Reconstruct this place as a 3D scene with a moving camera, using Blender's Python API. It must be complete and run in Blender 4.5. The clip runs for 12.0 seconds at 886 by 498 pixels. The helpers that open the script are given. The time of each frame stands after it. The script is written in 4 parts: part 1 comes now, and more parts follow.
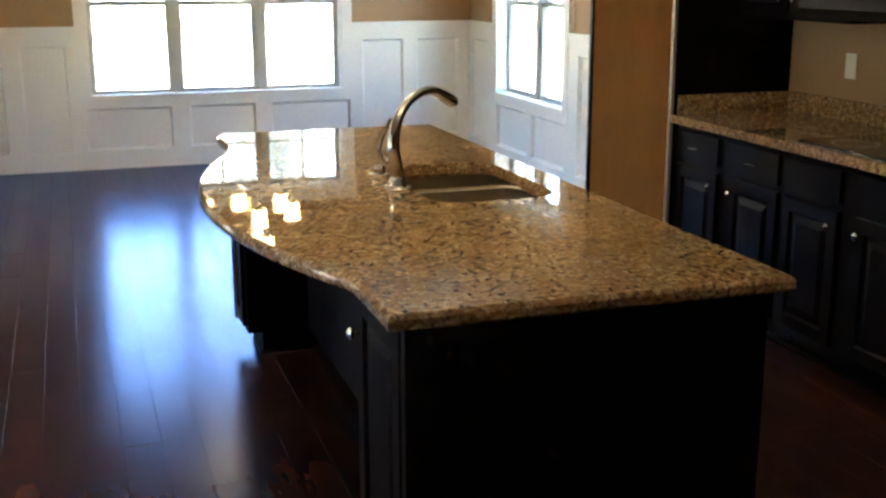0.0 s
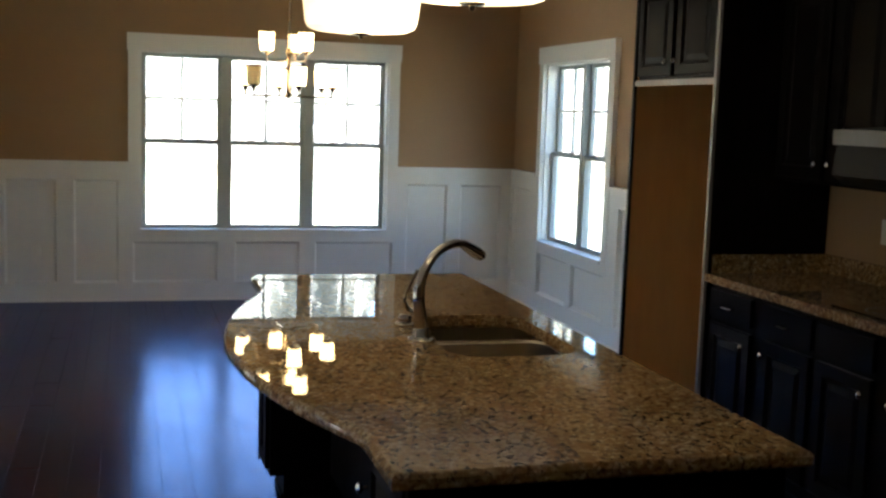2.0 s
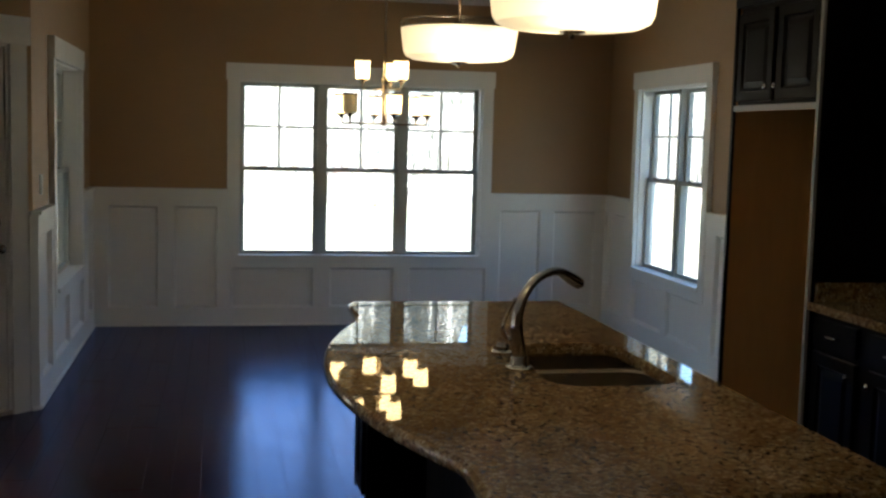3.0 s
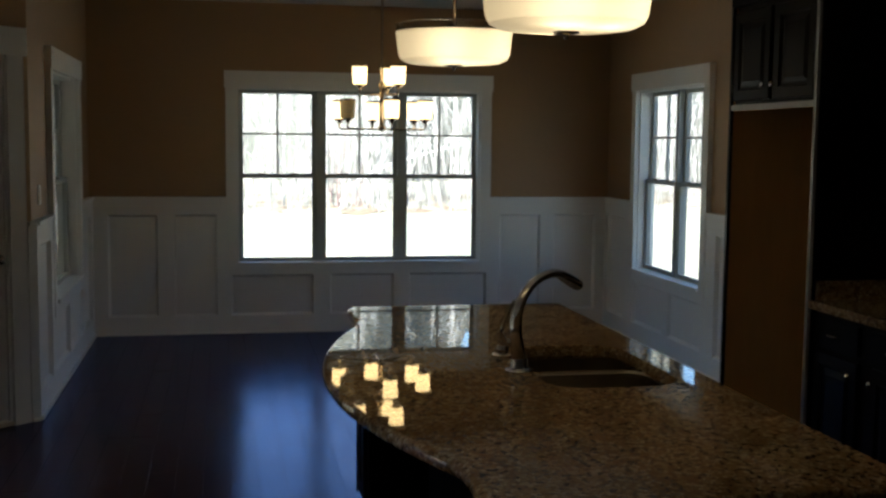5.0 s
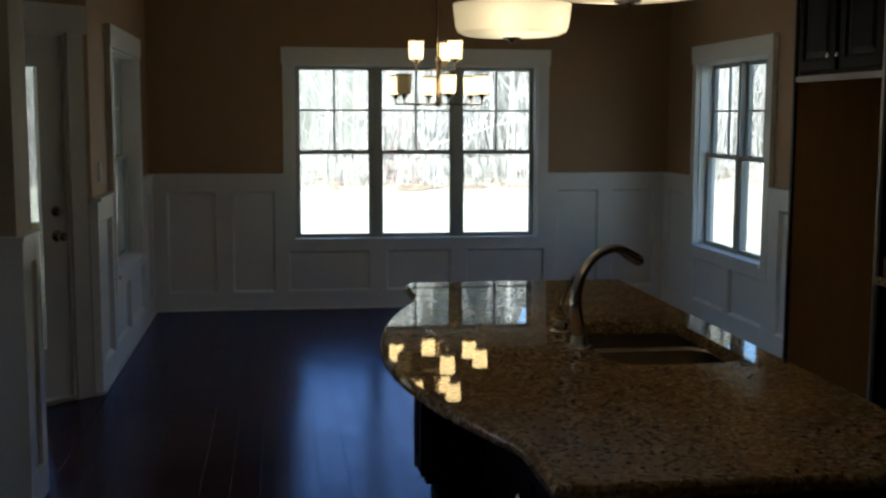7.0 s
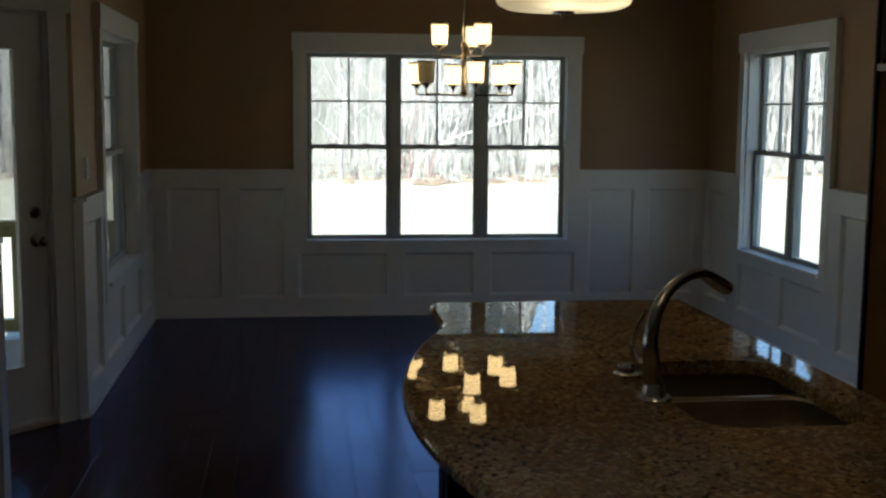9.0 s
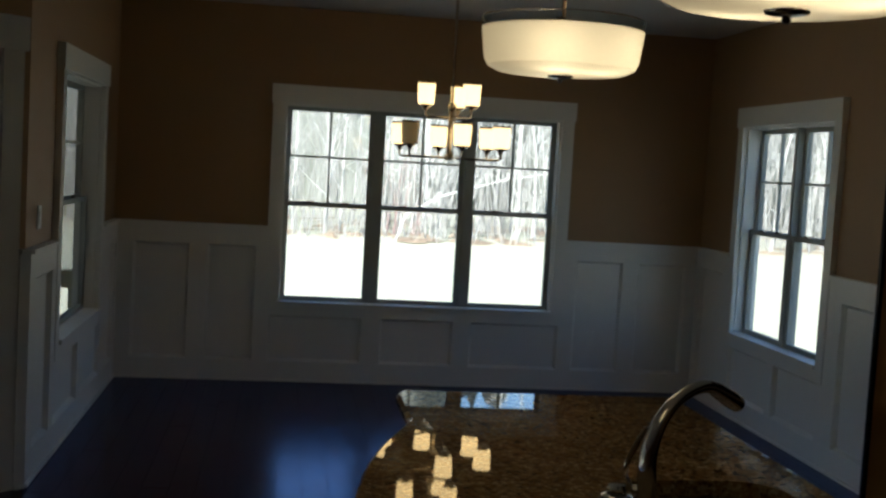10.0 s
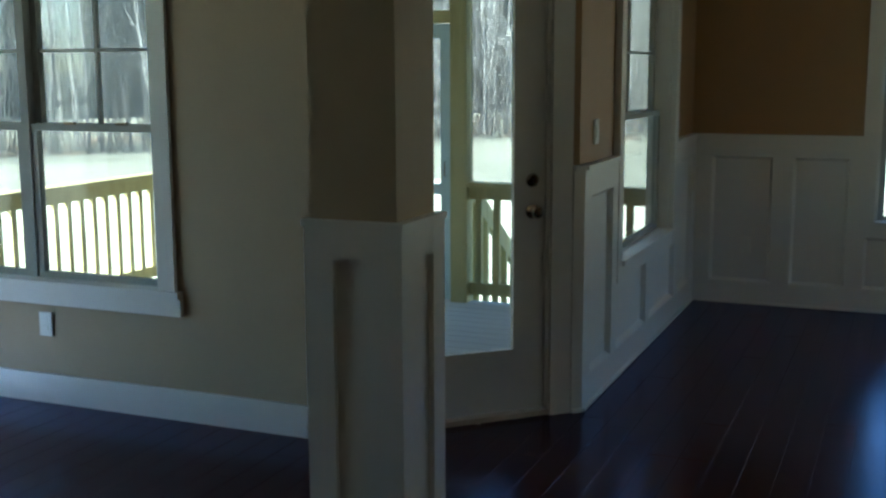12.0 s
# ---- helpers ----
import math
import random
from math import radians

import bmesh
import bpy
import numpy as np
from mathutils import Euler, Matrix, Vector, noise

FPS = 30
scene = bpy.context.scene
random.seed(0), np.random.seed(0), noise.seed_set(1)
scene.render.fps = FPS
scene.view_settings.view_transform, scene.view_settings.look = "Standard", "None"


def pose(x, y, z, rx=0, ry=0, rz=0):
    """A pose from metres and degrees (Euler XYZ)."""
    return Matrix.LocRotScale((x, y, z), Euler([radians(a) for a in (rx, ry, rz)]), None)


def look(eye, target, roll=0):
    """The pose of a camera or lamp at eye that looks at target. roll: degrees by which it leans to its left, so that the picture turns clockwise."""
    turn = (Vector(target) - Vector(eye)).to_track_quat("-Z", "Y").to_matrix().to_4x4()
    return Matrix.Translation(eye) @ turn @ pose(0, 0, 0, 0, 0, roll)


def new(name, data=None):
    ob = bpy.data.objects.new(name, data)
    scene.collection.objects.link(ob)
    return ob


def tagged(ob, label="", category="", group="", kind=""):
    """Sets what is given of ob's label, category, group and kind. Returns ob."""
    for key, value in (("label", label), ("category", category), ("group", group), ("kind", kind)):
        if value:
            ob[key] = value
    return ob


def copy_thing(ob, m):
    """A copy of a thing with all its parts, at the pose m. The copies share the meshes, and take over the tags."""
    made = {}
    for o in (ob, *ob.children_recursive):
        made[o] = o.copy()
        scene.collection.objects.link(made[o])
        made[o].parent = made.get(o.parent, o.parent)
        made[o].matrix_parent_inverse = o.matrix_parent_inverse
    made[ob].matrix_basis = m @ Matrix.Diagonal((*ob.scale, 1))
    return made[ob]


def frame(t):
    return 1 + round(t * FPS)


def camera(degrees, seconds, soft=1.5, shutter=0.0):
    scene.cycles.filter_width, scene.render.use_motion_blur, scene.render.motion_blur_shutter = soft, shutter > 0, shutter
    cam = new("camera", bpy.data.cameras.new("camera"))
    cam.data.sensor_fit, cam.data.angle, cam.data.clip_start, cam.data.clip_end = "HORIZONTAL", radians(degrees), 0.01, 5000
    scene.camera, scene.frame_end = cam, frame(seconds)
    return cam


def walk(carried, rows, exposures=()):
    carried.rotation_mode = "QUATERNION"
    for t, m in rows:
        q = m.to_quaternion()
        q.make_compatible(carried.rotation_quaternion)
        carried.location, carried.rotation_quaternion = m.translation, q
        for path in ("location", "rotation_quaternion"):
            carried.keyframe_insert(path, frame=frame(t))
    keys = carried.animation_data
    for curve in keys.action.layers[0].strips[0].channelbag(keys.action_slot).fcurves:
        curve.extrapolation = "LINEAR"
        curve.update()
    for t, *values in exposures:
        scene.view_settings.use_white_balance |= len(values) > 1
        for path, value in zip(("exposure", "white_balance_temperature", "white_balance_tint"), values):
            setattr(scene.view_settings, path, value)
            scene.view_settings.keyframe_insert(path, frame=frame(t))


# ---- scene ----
cam = camera(43.0, 12.0, soft=2.6)
PATH = [
    (0, (0.283, -0.156, 1.597), (0.893, 1.686, 1.113), -0.1),
    (0.5, (0.347, -0.148, 1.601), (0.897, 1.722, 1.153), 0.1),
    (1, (0.359, -0.165, 1.62), (0.909, 1.728, 1.283), 1.0),
    (1.5, (0.359, -0.178, 1.635), (0.897, 1.728, 1.357), 1.4),
    (2, (0.35, -0.18, 1.639), (0.891, 1.73, 1.398), 1.9),
    (2.5, (0.331, -0.174, 1.642), (0.813, 1.756, 1.431), 1.6),
    (3, (0.326, -0.172, 1.646), (0.711, 1.78, 1.445), 1.5),
    (3.2, (0.314, -0.175, 1.646), (0.655, 1.785, 1.447), 1.5),
    (5, (0.341, -0.164, 1.64), (0.723, 1.79, 1.448), 0.6),
    (5.5, (0.338, -0.173, 1.648), (0.735, 1.778, 1.458), 0.5),
    (6, (0.337, -0.184, 1.645), (0.723, 1.77, 1.467), 0.3),
    (6.5, (0.337, -0.188, 1.649), (0.716, 1.767, 1.461), 0.3),
    (7, (0.342, -0.125, 1.631), (0.625, 1.841, 1.397), 0.2),
    (8.8, (0.368, 0.526, 1.627), (0.634, 2.498, 1.432), -0.4),
    (9, (0.384, 0.609, 1.622), (0.641, 2.577, 1.376), 0.5),
    (9.5, (0.439, 0.787, 1.623), (0.707, 2.755, 1.394), 2.0),
    (10, (0.468, 1.017, 1.655), (0.752, 2.992, 1.511), 3.3),
    (10.5, (0.443, 1.138, 1.658), (0.504, 3.131, 1.505), 1.6),
    (11, (0.502, 1.335, 1.632), (0.294, 3.314, 1.431), -0.2),
    (11.5, (0.597, 1.562, 1.605), (0.056, 3.461, 1.282), -1.4),
    (12, (0.657, 1.615, 1.582), (-0.104, 3.437, 1.269), -0.2),
]
EXPOSURES = [(0, 5.75, 6550, 10), (1, 5.25, 6450, 10), (1.5, 4.72, 6300, 10), (2.5, 4.0, 6300, 10), (3, 3.52, 6300, 10), (5, 2.66, 6250, 10), (6.5, 2.5, 6200, 10), (7, 2.5, 6050, 8), (9, 2.3, 6150, 8), (10.5, 2.05, 6150, 8), (11.2, 1.9, 6000, 2), (11.5, 2.1, 5800, -1), (12, 3.0, 5650, -6)]
walk(cam, [(t, look(eye, target, roll)) for t, eye, target, roll in PATH], EXPOSURES)

# ---- world and sun ----
SUN_EL, SUN_AZ = radians(38), radians(222)
world = bpy.data.worlds.new("sky")
scene.world = world
world.use_nodes = True
wn = world.node_tree
sky = wn.nodes.new("ShaderNodeTexSky")
sky.sky_type, sky.sun_disc, sky.sun_elevation, sky.sun_rotation = "NISHITA", False, SUN_EL, SUN_AZ
sky.dust_density, sky.ozone_density, sky.air_density = 0.0, 4.0, 1.0
wn.nodes["Background"].inputs["Strength"].default_value = 0.075
wn.links.new(sky.outputs["Color"], wn.nodes["Background"].inputs["Color"])
sun_data = bpy.data.lights.new("sun", "SUN")
sun_data.energy, sun_data.angle, sun_data.color = 4.2, radians(0.53), (1.0, 0.965, 0.91)
sun = new("sun", sun_data)
sun_from = Vector((math.sin(SUN_AZ) * math.cos(SUN_EL), math.cos(SUN_AZ) * math.cos(SUN_EL), math.sin(SUN_EL)))
sun.matrix_world = look(sun_from * 60, (0, 0, 0))
LAMP = 0.13          # glow of the lit lamp glass
BULB_W = 0.125       # watts of each bulb behind the drum glass


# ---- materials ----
REFLECTED_BLUE = (0.54, 0.66, 1.0, 1)      # blue of the window reflection, put into the floor's gloss colour


def mat(name, base, rough=0.5, metal=0.0, scale=8.0, vary=0.12, bump=0.0, bump_scale=80.0, coat=0.0, random_tone=0.0, rough_vary=0.0, spec=0.5):
    m = bpy.data.materials.new(name)
    m.use_nodes = True
    n, l = m.node_tree.nodes, m.node_tree.links
    b = n["Principled BSDF"]
    b.inputs["Roughness"].default_value, b.inputs["Metallic"].default_value = rough, metal
    b.inputs["Coat Weight"].default_value = coat
    b.inputs["Specular IOR Level"].default_value = spec
    co = n.new("ShaderNodeTexCoord")
    big, fine = n.new("ShaderNodeTexNoise"), n.new("ShaderNodeTexNoise")
    big.inputs["Scale"].default_value, fine.inputs["Scale"].default_value = scale * 0.25, scale * 3
    big.inputs["Detail"].default_value = fine.inputs["Detail"].default_value = 4
    l.new(co.outputs["Object"], big.inputs["Vector"])
    l.new(co.outputs["Object"], fine.inputs["Vector"])
    add = n.new("ShaderNodeMath")
    add.operation = "ADD"
    l.new(big.outputs["Fac"], add.inputs[0])
    l.new(fine.outputs["Fac"], add.inputs[1])
    last = add.outputs[0]
    if random_tone:
        info, mul, plus = n.new("ShaderNodeObjectInfo"), n.new("ShaderNodeMath"), n.new("ShaderNodeMath")
        mul.operation, plus.operation = "MULTIPLY_ADD", "ADD"
        l.new(info.outputs["Random"], mul.inputs[0])
        mul.inputs[1].default_value, mul.inputs[2].default_value = random_tone, -random_tone / 2
        l.new(last, plus.inputs[0])
        l.new(mul.outputs[0], plus.inputs[1])
        last = plus.outputs[0]
    ramp = n.new("ShaderNodeMapRange")
    ramp.inputs["From Min"].default_value, ramp.inputs["From Max"].default_value = 0.5, 1.5
    ramp.inputs["To Min"].default_value, ramp.inputs["To Max"].default_value = 1 - vary, 1 + vary
    ramp.clamp = False
    l.new(last, ramp.inputs["Value"])
    tone = n.new("ShaderNodeVectorMath")
    tone.operation = "SCALE"
    tone.inputs[0].default_value = base
    l.new(ramp.outputs[0], tone.inputs["Scale"])
    l.new(tone.outputs[0], b.inputs["Base Color"])
    if rough_vary:
        rr = n.new("ShaderNodeMapRange")
        rr.inputs["To Min"].default_value, rr.inputs["To Max"].default_value = rough - rough_vary, rough + rough_vary
        l.new(big.outputs["Fac"], rr.inputs["Value"])
        l.new(rr.outputs[0], b.inputs["Roughness"])
    if bump:
        tex, bn = n.new("ShaderNodeTexNoise"), n.new("ShaderNodeBump")
        tex.inputs["Scale"].default_value = bump_scale
        bn.inputs["Strength"].default_value, bn.inputs["Distance"].default_value = bump, 0.002
        l.new(co.outputs["Object"], tex.inputs["Vector"])
        l.new(tex.outputs["Fac"], bn.inputs["Height"])
        l.new(bn.outputs[0], b.inputs["Normal"])
    return m


def wood(name, dark, light, rough, along=1, stretch=14.0, scale=5.0, random_tone=0.35, bump=0.15, coat=0.0, spec=0.5):
    """Grain that runs along one axis of the object."""
    m = bpy.data.materials.new(name)
    m.use_nodes = True
    n, l = m.node_tree.nodes, m.node_tree.links
    b = n["Principled BSDF"]
    b.inputs["Coat Weight"].default_value = coat
    b.inputs["Coat Roughness"].default_value = 0.15
    b.inputs["Specular IOR Level"].default_value = spec
    co, mp, info = n.new("ShaderNodeTexCoord"), n.new("ShaderNodeMapping"), n.new("ShaderNodeObjectInfo")
    s = [scale * stretch] * 3
    s[along] = scale
    mp.inputs["Scale"].default_value = s
    shift = n.new("ShaderNodeVectorMath")
    shift.operation = "SCALE"
    shift.inputs[0].default_value = (7.0, 13.0, 3.0)
    l.new(info.outputs["Random"], shift.inputs["Scale"])
    l.new(co.outputs["Object"], mp.inputs["Vector"])
    l.new(shift.outputs[0], mp.inputs["Location"])
    grain, wave = n.new("ShaderNodeTexNoise"), n.new("ShaderNodeTexNoise")
    grain.inputs["Scale"].default_value, grain.inputs["Detail"].default_value = 1.0, 6
    wave.inputs["Scale"].default_value, wave.inputs["Detail"].default_value = 0.22, 2
    l.new(mp.outputs[0], grain.inputs["Vector"])
    l.new(mp.outputs[0], wave.inputs["Vector"])
    add, rnd = n.new("ShaderNodeMath"), n.new("ShaderNodeMath")
    add.operation, rnd.operation = "ADD", "MULTIPLY_ADD"
    l.new(grain.outputs["Fac"], add.inputs[0])
    l.new(wave.outputs["Fac"], add.inputs[1])
    l.new(info.outputs["Random"], rnd.inputs[0])
    rnd.inputs[1].default_value = random_tone
    l.new(add.outputs[0], rnd.inputs[2])
    ramp = n.new("ShaderNodeMapRange")
    ramp.inputs["From Min"].default_value, ramp.inputs["From Max"].default_value = 0.6, 1.4 + random_tone
    l.new(rnd.outputs[0], ramp.inputs["Value"])
    mix = n.new("ShaderNodeMix")
    mix.data_type = "RGBA"
    mix.inputs["A"].default_value, mix.inputs["B"].default_value = (*dark, 1), (*light, 1)
    l.new(ramp.outputs[0], mix.inputs["Factor"])
    l.new(mix.outputs["Result"], b.inputs["Base Color"])
    rr = n.new("ShaderNodeMapRange")
    rr.inputs["To Min"].default_value, rr.inputs["To Max"].default_value = rough * 0.85, rough * 1.2
    l.new(grain.outputs["Fac"], rr.inputs["Value"])
    l.new(rr.outputs[0], b.inputs["Roughness"])
    bn = n.new("ShaderNodeBump")
    bn.inputs["Strength"].default_value, bn.inputs["Distance"].default_value = bump, 0.0015
    l.new(add.outputs[0], bn.inputs["Height"])
    l.new(bn.outputs[0], b.inputs["Normal"])
    return m


def granite_material():
    """Cream and honey grains with brown and near-black flecks, polished."""
    m = bpy.data.materials.new("tan_granite")
    m.use_nodes = True
    n, l = m.node_tree.nodes, m.node_tree.links
    b = n["Principled BSDF"]
    b.inputs["Roughness"].default_value = 0.02
    b.inputs["Specular IOR Level"].default_value = 0.5
    co = n.new("ShaderNodeTexCoord")
    warp, wmul, wadd = n.new("ShaderNodeTexNoise"), n.new("ShaderNodeVectorMath"), n.new("ShaderNodeVectorMath")
    warp.inputs["Scale"].default_value = 60
    wmul.operation, wadd.operation = "SCALE", "ADD"
    wmul.inputs["Scale"].default_value = 0.010
    l.new(co.outputs["Object"], warp.inputs["Vector"])
    l.new(warp.outputs["Color"], wmul.inputs[0])
    l.new(co.outputs["Object"], wadd.inputs[0])
    l.new(wmul.outputs[0], wadd.inputs[1])

    def layer(kind, scale, detail=None):
        t = n.new(kind)
        t.inputs["Scale"].default_value = scale
        if detail is not None:
            t.inputs["Detail"].default_value = detail
        l.new(wadd.outputs[0], t.inputs["Vector"])
        return t

    def channel(t, k):
        sep = n.new("ShaderNodeSeparateColor")
        l.new(t.outputs["Color"], sep.inputs[0])
        return sep.outputs[k]

    def ramp(source, *stops):
        r = n.new("ShaderNodeValToRGB")
        e = r.color_ramp.elements
        e[0].position, e[0].color = stops[0][0], (*stops[0][1], 1)
        e[1].position, e[1].color = stops[-1][0], (*stops[-1][1], 1)
        for p, c in stops[1:-1]:
            e.new(p).color = (*c, 1)
        l.new(source, r.inputs[0])
        return r.outputs["Color"]

    def blend(factor, a, colour):
        x = n.new("ShaderNodeMix")
        x.data_type = "RGBA"
        x.inputs["B"].default_value = (*colour, 1)
        l.new(factor, x.inputs["Factor"])
        l.new(a, x.inputs["A"])
        return x.outputs["Result"]

    def times(p, q):
        x = n.new("ShaderNodeMath")
        x.operation = "MULTIPLY"
        l.new(p, x.inputs[0])
        l.new(q, x.inputs[1])
        return x.outputs[0]

    grains = layer("ShaderNodeTexVoronoi", 110)
    col = ramp(channel(grains, 0), (0.0, (0.25, 0.145, 0.062)), (0.35, (0.315, 0.195, 0.092)), (0.72, (0.43, 0.295, 0.155)), (1.0, (0.58, 0.45, 0.285)))
    patch = layer("ShaderNodeTexNoise", 34, 5)
    honey = ramp(patch.outputs["Fac"], (0.52, (0, 0, 0)), (0.62, (0.8, 0.8, 0.8)))
    col = blend(honey, col, (0.27, 0.150, 0.060))
    fleck = layer("ShaderNodeTexNoise", 60, 6)
    small = layer("ShaderNodeTexVoronoi", 230)
    dark = times(ramp(fleck.outputs["Fac"], (0.525, (0, 0, 0)), (0.59, (1, 1, 1))), ramp(channel(small, 1), (0.15, (0.2, 0.2, 0.2)), (0.6, (1, 1, 1))))
    col = blend(dark, col, (0.105, 0.058, 0.031))
    cloud = n.new("ShaderNodeTexNoise")
    cloud.inputs["Scale"].default_value, cloud.inputs["Detail"].default_value = 7, 3
    l.new(co.outputs["Object"], cloud.inputs["Vector"])
    tone = n.new("ShaderNodeMapRange")
    tone.inputs["From Min"].default_value, tone.inputs["From Max"].default_value = 0.3, 0.7
    tone.inputs["To Min"].default_value, tone.inputs["To Max"].default_value = 0.86, 1.12
    l.new(cloud.outputs["Fac"], tone.inputs["Value"])
    sc = n.new("ShaderNodeVectorMath")
    sc.operation = "SCALE"
    l.new(col, sc.inputs[0])
    l.new(tone.outputs[0], sc.inputs["Scale"])
    l.new(sc.outputs[0], b.inputs["Base Color"])
    return m


def floor_material():
    """Dark stained boards under a satin lacquer, its gloss tinted with the reflected sky's blue; grain along y, tone
    from board to board.
    """
    m = bpy.data.materials.new("dark_oak_floor")
    m.use_nodes = True
    n, l = m.node_tree.nodes, m.node_tree.links
    b = n["Principled BSDF"]
    b.inputs["Specular IOR Level"].default_value = 0.0
    b.inputs["Roughness"].default_value = 0.6
    co, mp, info, geo = n.new("ShaderNodeTexCoord"), n.new("ShaderNodeMapping"), n.new("ShaderNodeObjectInfo"), n.new("ShaderNodeNewGeometry")
    mp.inputs["Scale"].default_value = (30.0, 2.2, 30.0)
    pick = n.new("ShaderNodeMath")
    pick.operation = "ADD"
    l.new(info.outputs["Random"], pick.inputs[0])
    l.new(geo.outputs["Random Per Island"], pick.inputs[1])
    shift = n.new("ShaderNodeVectorMath")
    shift.operation = "SCALE"
    shift.inputs[0].default_value = (7.0, 13.0, 3.0)
    l.new(pick.outputs[0], shift.inputs["Scale"])
    l.new(co.outputs["Object"], mp.inputs["Vector"])
    l.new(shift.outputs[0], mp.inputs["Location"])
    grain, cloud = n.new("ShaderNodeTexNoise"), n.new("ShaderNodeTexNoise")
    grain.inputs["Scale"].default_value, grain.inputs["Detail"].default_value = 1.0, 4
    cloud.inputs["Scale"].default_value, cloud.inputs["Detail"].default_value = 2.6, 3
    l.new(mp.outputs[0], grain.inputs["Vector"])
    l.new(co.outputs["Object"], cloud.inputs["Vector"])
    tone, sway = n.new("ShaderNodeMath"), n.new("ShaderNodeMath")
    tone.operation, sway.operation = "MULTIPLY_ADD", "MULTIPLY_ADD"
    l.new(grain.outputs["Fac"], tone.inputs[0])
    tone.inputs[1].default_value = 0.45
    l.new(pick.outputs[0], sway.inputs[0])
    sway.inputs[1].default_value = 0.30
    l.new(cloud.outputs["Fac"], sway.inputs[2])
    l.new(sway.outputs[0], tone.inputs[2])
    ramp = n.new("ShaderNodeMapRange")
    ramp.inputs["From Min"].default_value, ramp.inputs["From Max"].default_value = 0.45, 1.45
    l.new(tone.outputs[0], ramp.inputs["Value"])
    mix = n.new("ShaderNodeMix")
    mix.data_type = "RGBA"
    mix.inputs["A"].default_value, mix.inputs["B"].default_value = (0.024, 0.0062, 0.0038, 1), (0.066, 0.017, 0.0085, 1)
    l.new(ramp.outputs[0], mix.inputs["Factor"])
    l.new(mix.outputs["Result"], b.inputs["Base Color"])
    bn = n.new("ShaderNodeBump")
    bn.inputs["Strength"].default_value, bn.inputs["Distance"].default_value = 0.05, 0.004
    l.new(cloud.outputs["Fac"], bn.inputs["Height"])
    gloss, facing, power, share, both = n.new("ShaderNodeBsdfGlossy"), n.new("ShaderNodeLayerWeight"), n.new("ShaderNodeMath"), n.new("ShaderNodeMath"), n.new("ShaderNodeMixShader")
    # tint gives the reflected daylight its blue
    gloss.inputs["Color"].default_value = REFLECTED_BLUE
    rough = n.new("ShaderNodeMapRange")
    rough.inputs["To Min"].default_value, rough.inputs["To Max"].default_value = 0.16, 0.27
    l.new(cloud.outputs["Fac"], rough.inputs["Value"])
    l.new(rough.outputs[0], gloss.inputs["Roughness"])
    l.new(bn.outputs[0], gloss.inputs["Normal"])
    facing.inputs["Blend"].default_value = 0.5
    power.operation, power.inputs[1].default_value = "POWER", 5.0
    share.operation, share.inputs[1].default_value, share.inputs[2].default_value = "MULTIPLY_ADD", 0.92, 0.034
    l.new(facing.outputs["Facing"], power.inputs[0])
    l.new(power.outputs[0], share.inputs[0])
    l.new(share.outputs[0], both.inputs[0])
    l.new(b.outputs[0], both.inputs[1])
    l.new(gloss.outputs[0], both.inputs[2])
    l.new(both.outputs[0], n["Material Output"].inputs["Surface"])
    return m


def glass_material():
    m = bpy.data.materials.new("window_glass")
    m.use_nodes = True
    n, l = m.node_tree.nodes, m.node_tree.links
    n.remove(n["Principled BSDF"])
    clear, gloss, facing, mix = n.new("ShaderNodeBsdfTransparent"), n.new("ShaderNodeBsdfGlossy"), n.new("ShaderNodeLayerWeight"), n.new("ShaderNodeMixShader")
    power, scaled = n.new("ShaderNodeMath"), n.new("ShaderNodeMath")
    power.operation, scaled.operation = "POWER", "MULTIPLY_ADD"
    power.inputs[1].default_value = 5
    scaled.inputs[1].default_value, scaled.inputs[2].default_value = 0.8, 0.03
    clear.inputs["Color"].default_value = (0.93, 0.95, 0.94, 1)
    gloss.inputs["Roughness"].default_value = 0.0
    facing.inputs["Blend"].default_value = 0.5
    l.new(facing.outputs["Facing"], power.inputs[0])
    l.new(power.outputs[0], scaled.inputs[0])
    l.new(scaled.outputs[0], mix.inputs[0])
    l.new(clear.outputs[0], mix.inputs[1])
    l.new(gloss.outputs[0], mix.inputs[2])
    l.new(mix.outputs[0], n["Material Output"].inputs["Surface"])
    return m


def lamp_glass(name, strength, color, body=(0.45, 0.41, 0.33, 1), through_color=(0.80, 0.73, 0.56, 1)):
    """Frosted glass of a lamp: lets light through, scatters it, and glows when lit."""
    m = bpy.data.materials.new(name)
    m.use_nodes = True
    n, l = m.node_tree.nodes, m.node_tree.links
    b = n["Principled BSDF"]
    b.inputs["Base Color"].default_value = body
    b.inputs["Roughness"].default_value = 0.25
    tr, mix = n.new("ShaderNodeBsdfTranslucent"), n.new("ShaderNodeMixShader")
    tr.inputs["Color"].default_value = through_color
    mix.inputs[0].default_value = 0.72
    l.new(b.outputs[0], mix.inputs[1])
    l.new(tr.outputs[0], mix.inputs[2])
    last = mix.outputs[0]
    if strength:
        em, add = n.new("ShaderNodeEmission"), n.new("ShaderNodeAddShader")
        em.inputs["Color"].default_value, em.inputs["Strength"].default_value = (*color, 1), strength
        l.new(last, add.inputs[0])
        l.new(em.outputs[0], add.inputs[1])
        last = add.outputs[0]
    l.new(last, n["Material Output"].inputs["Surface"])
    return m


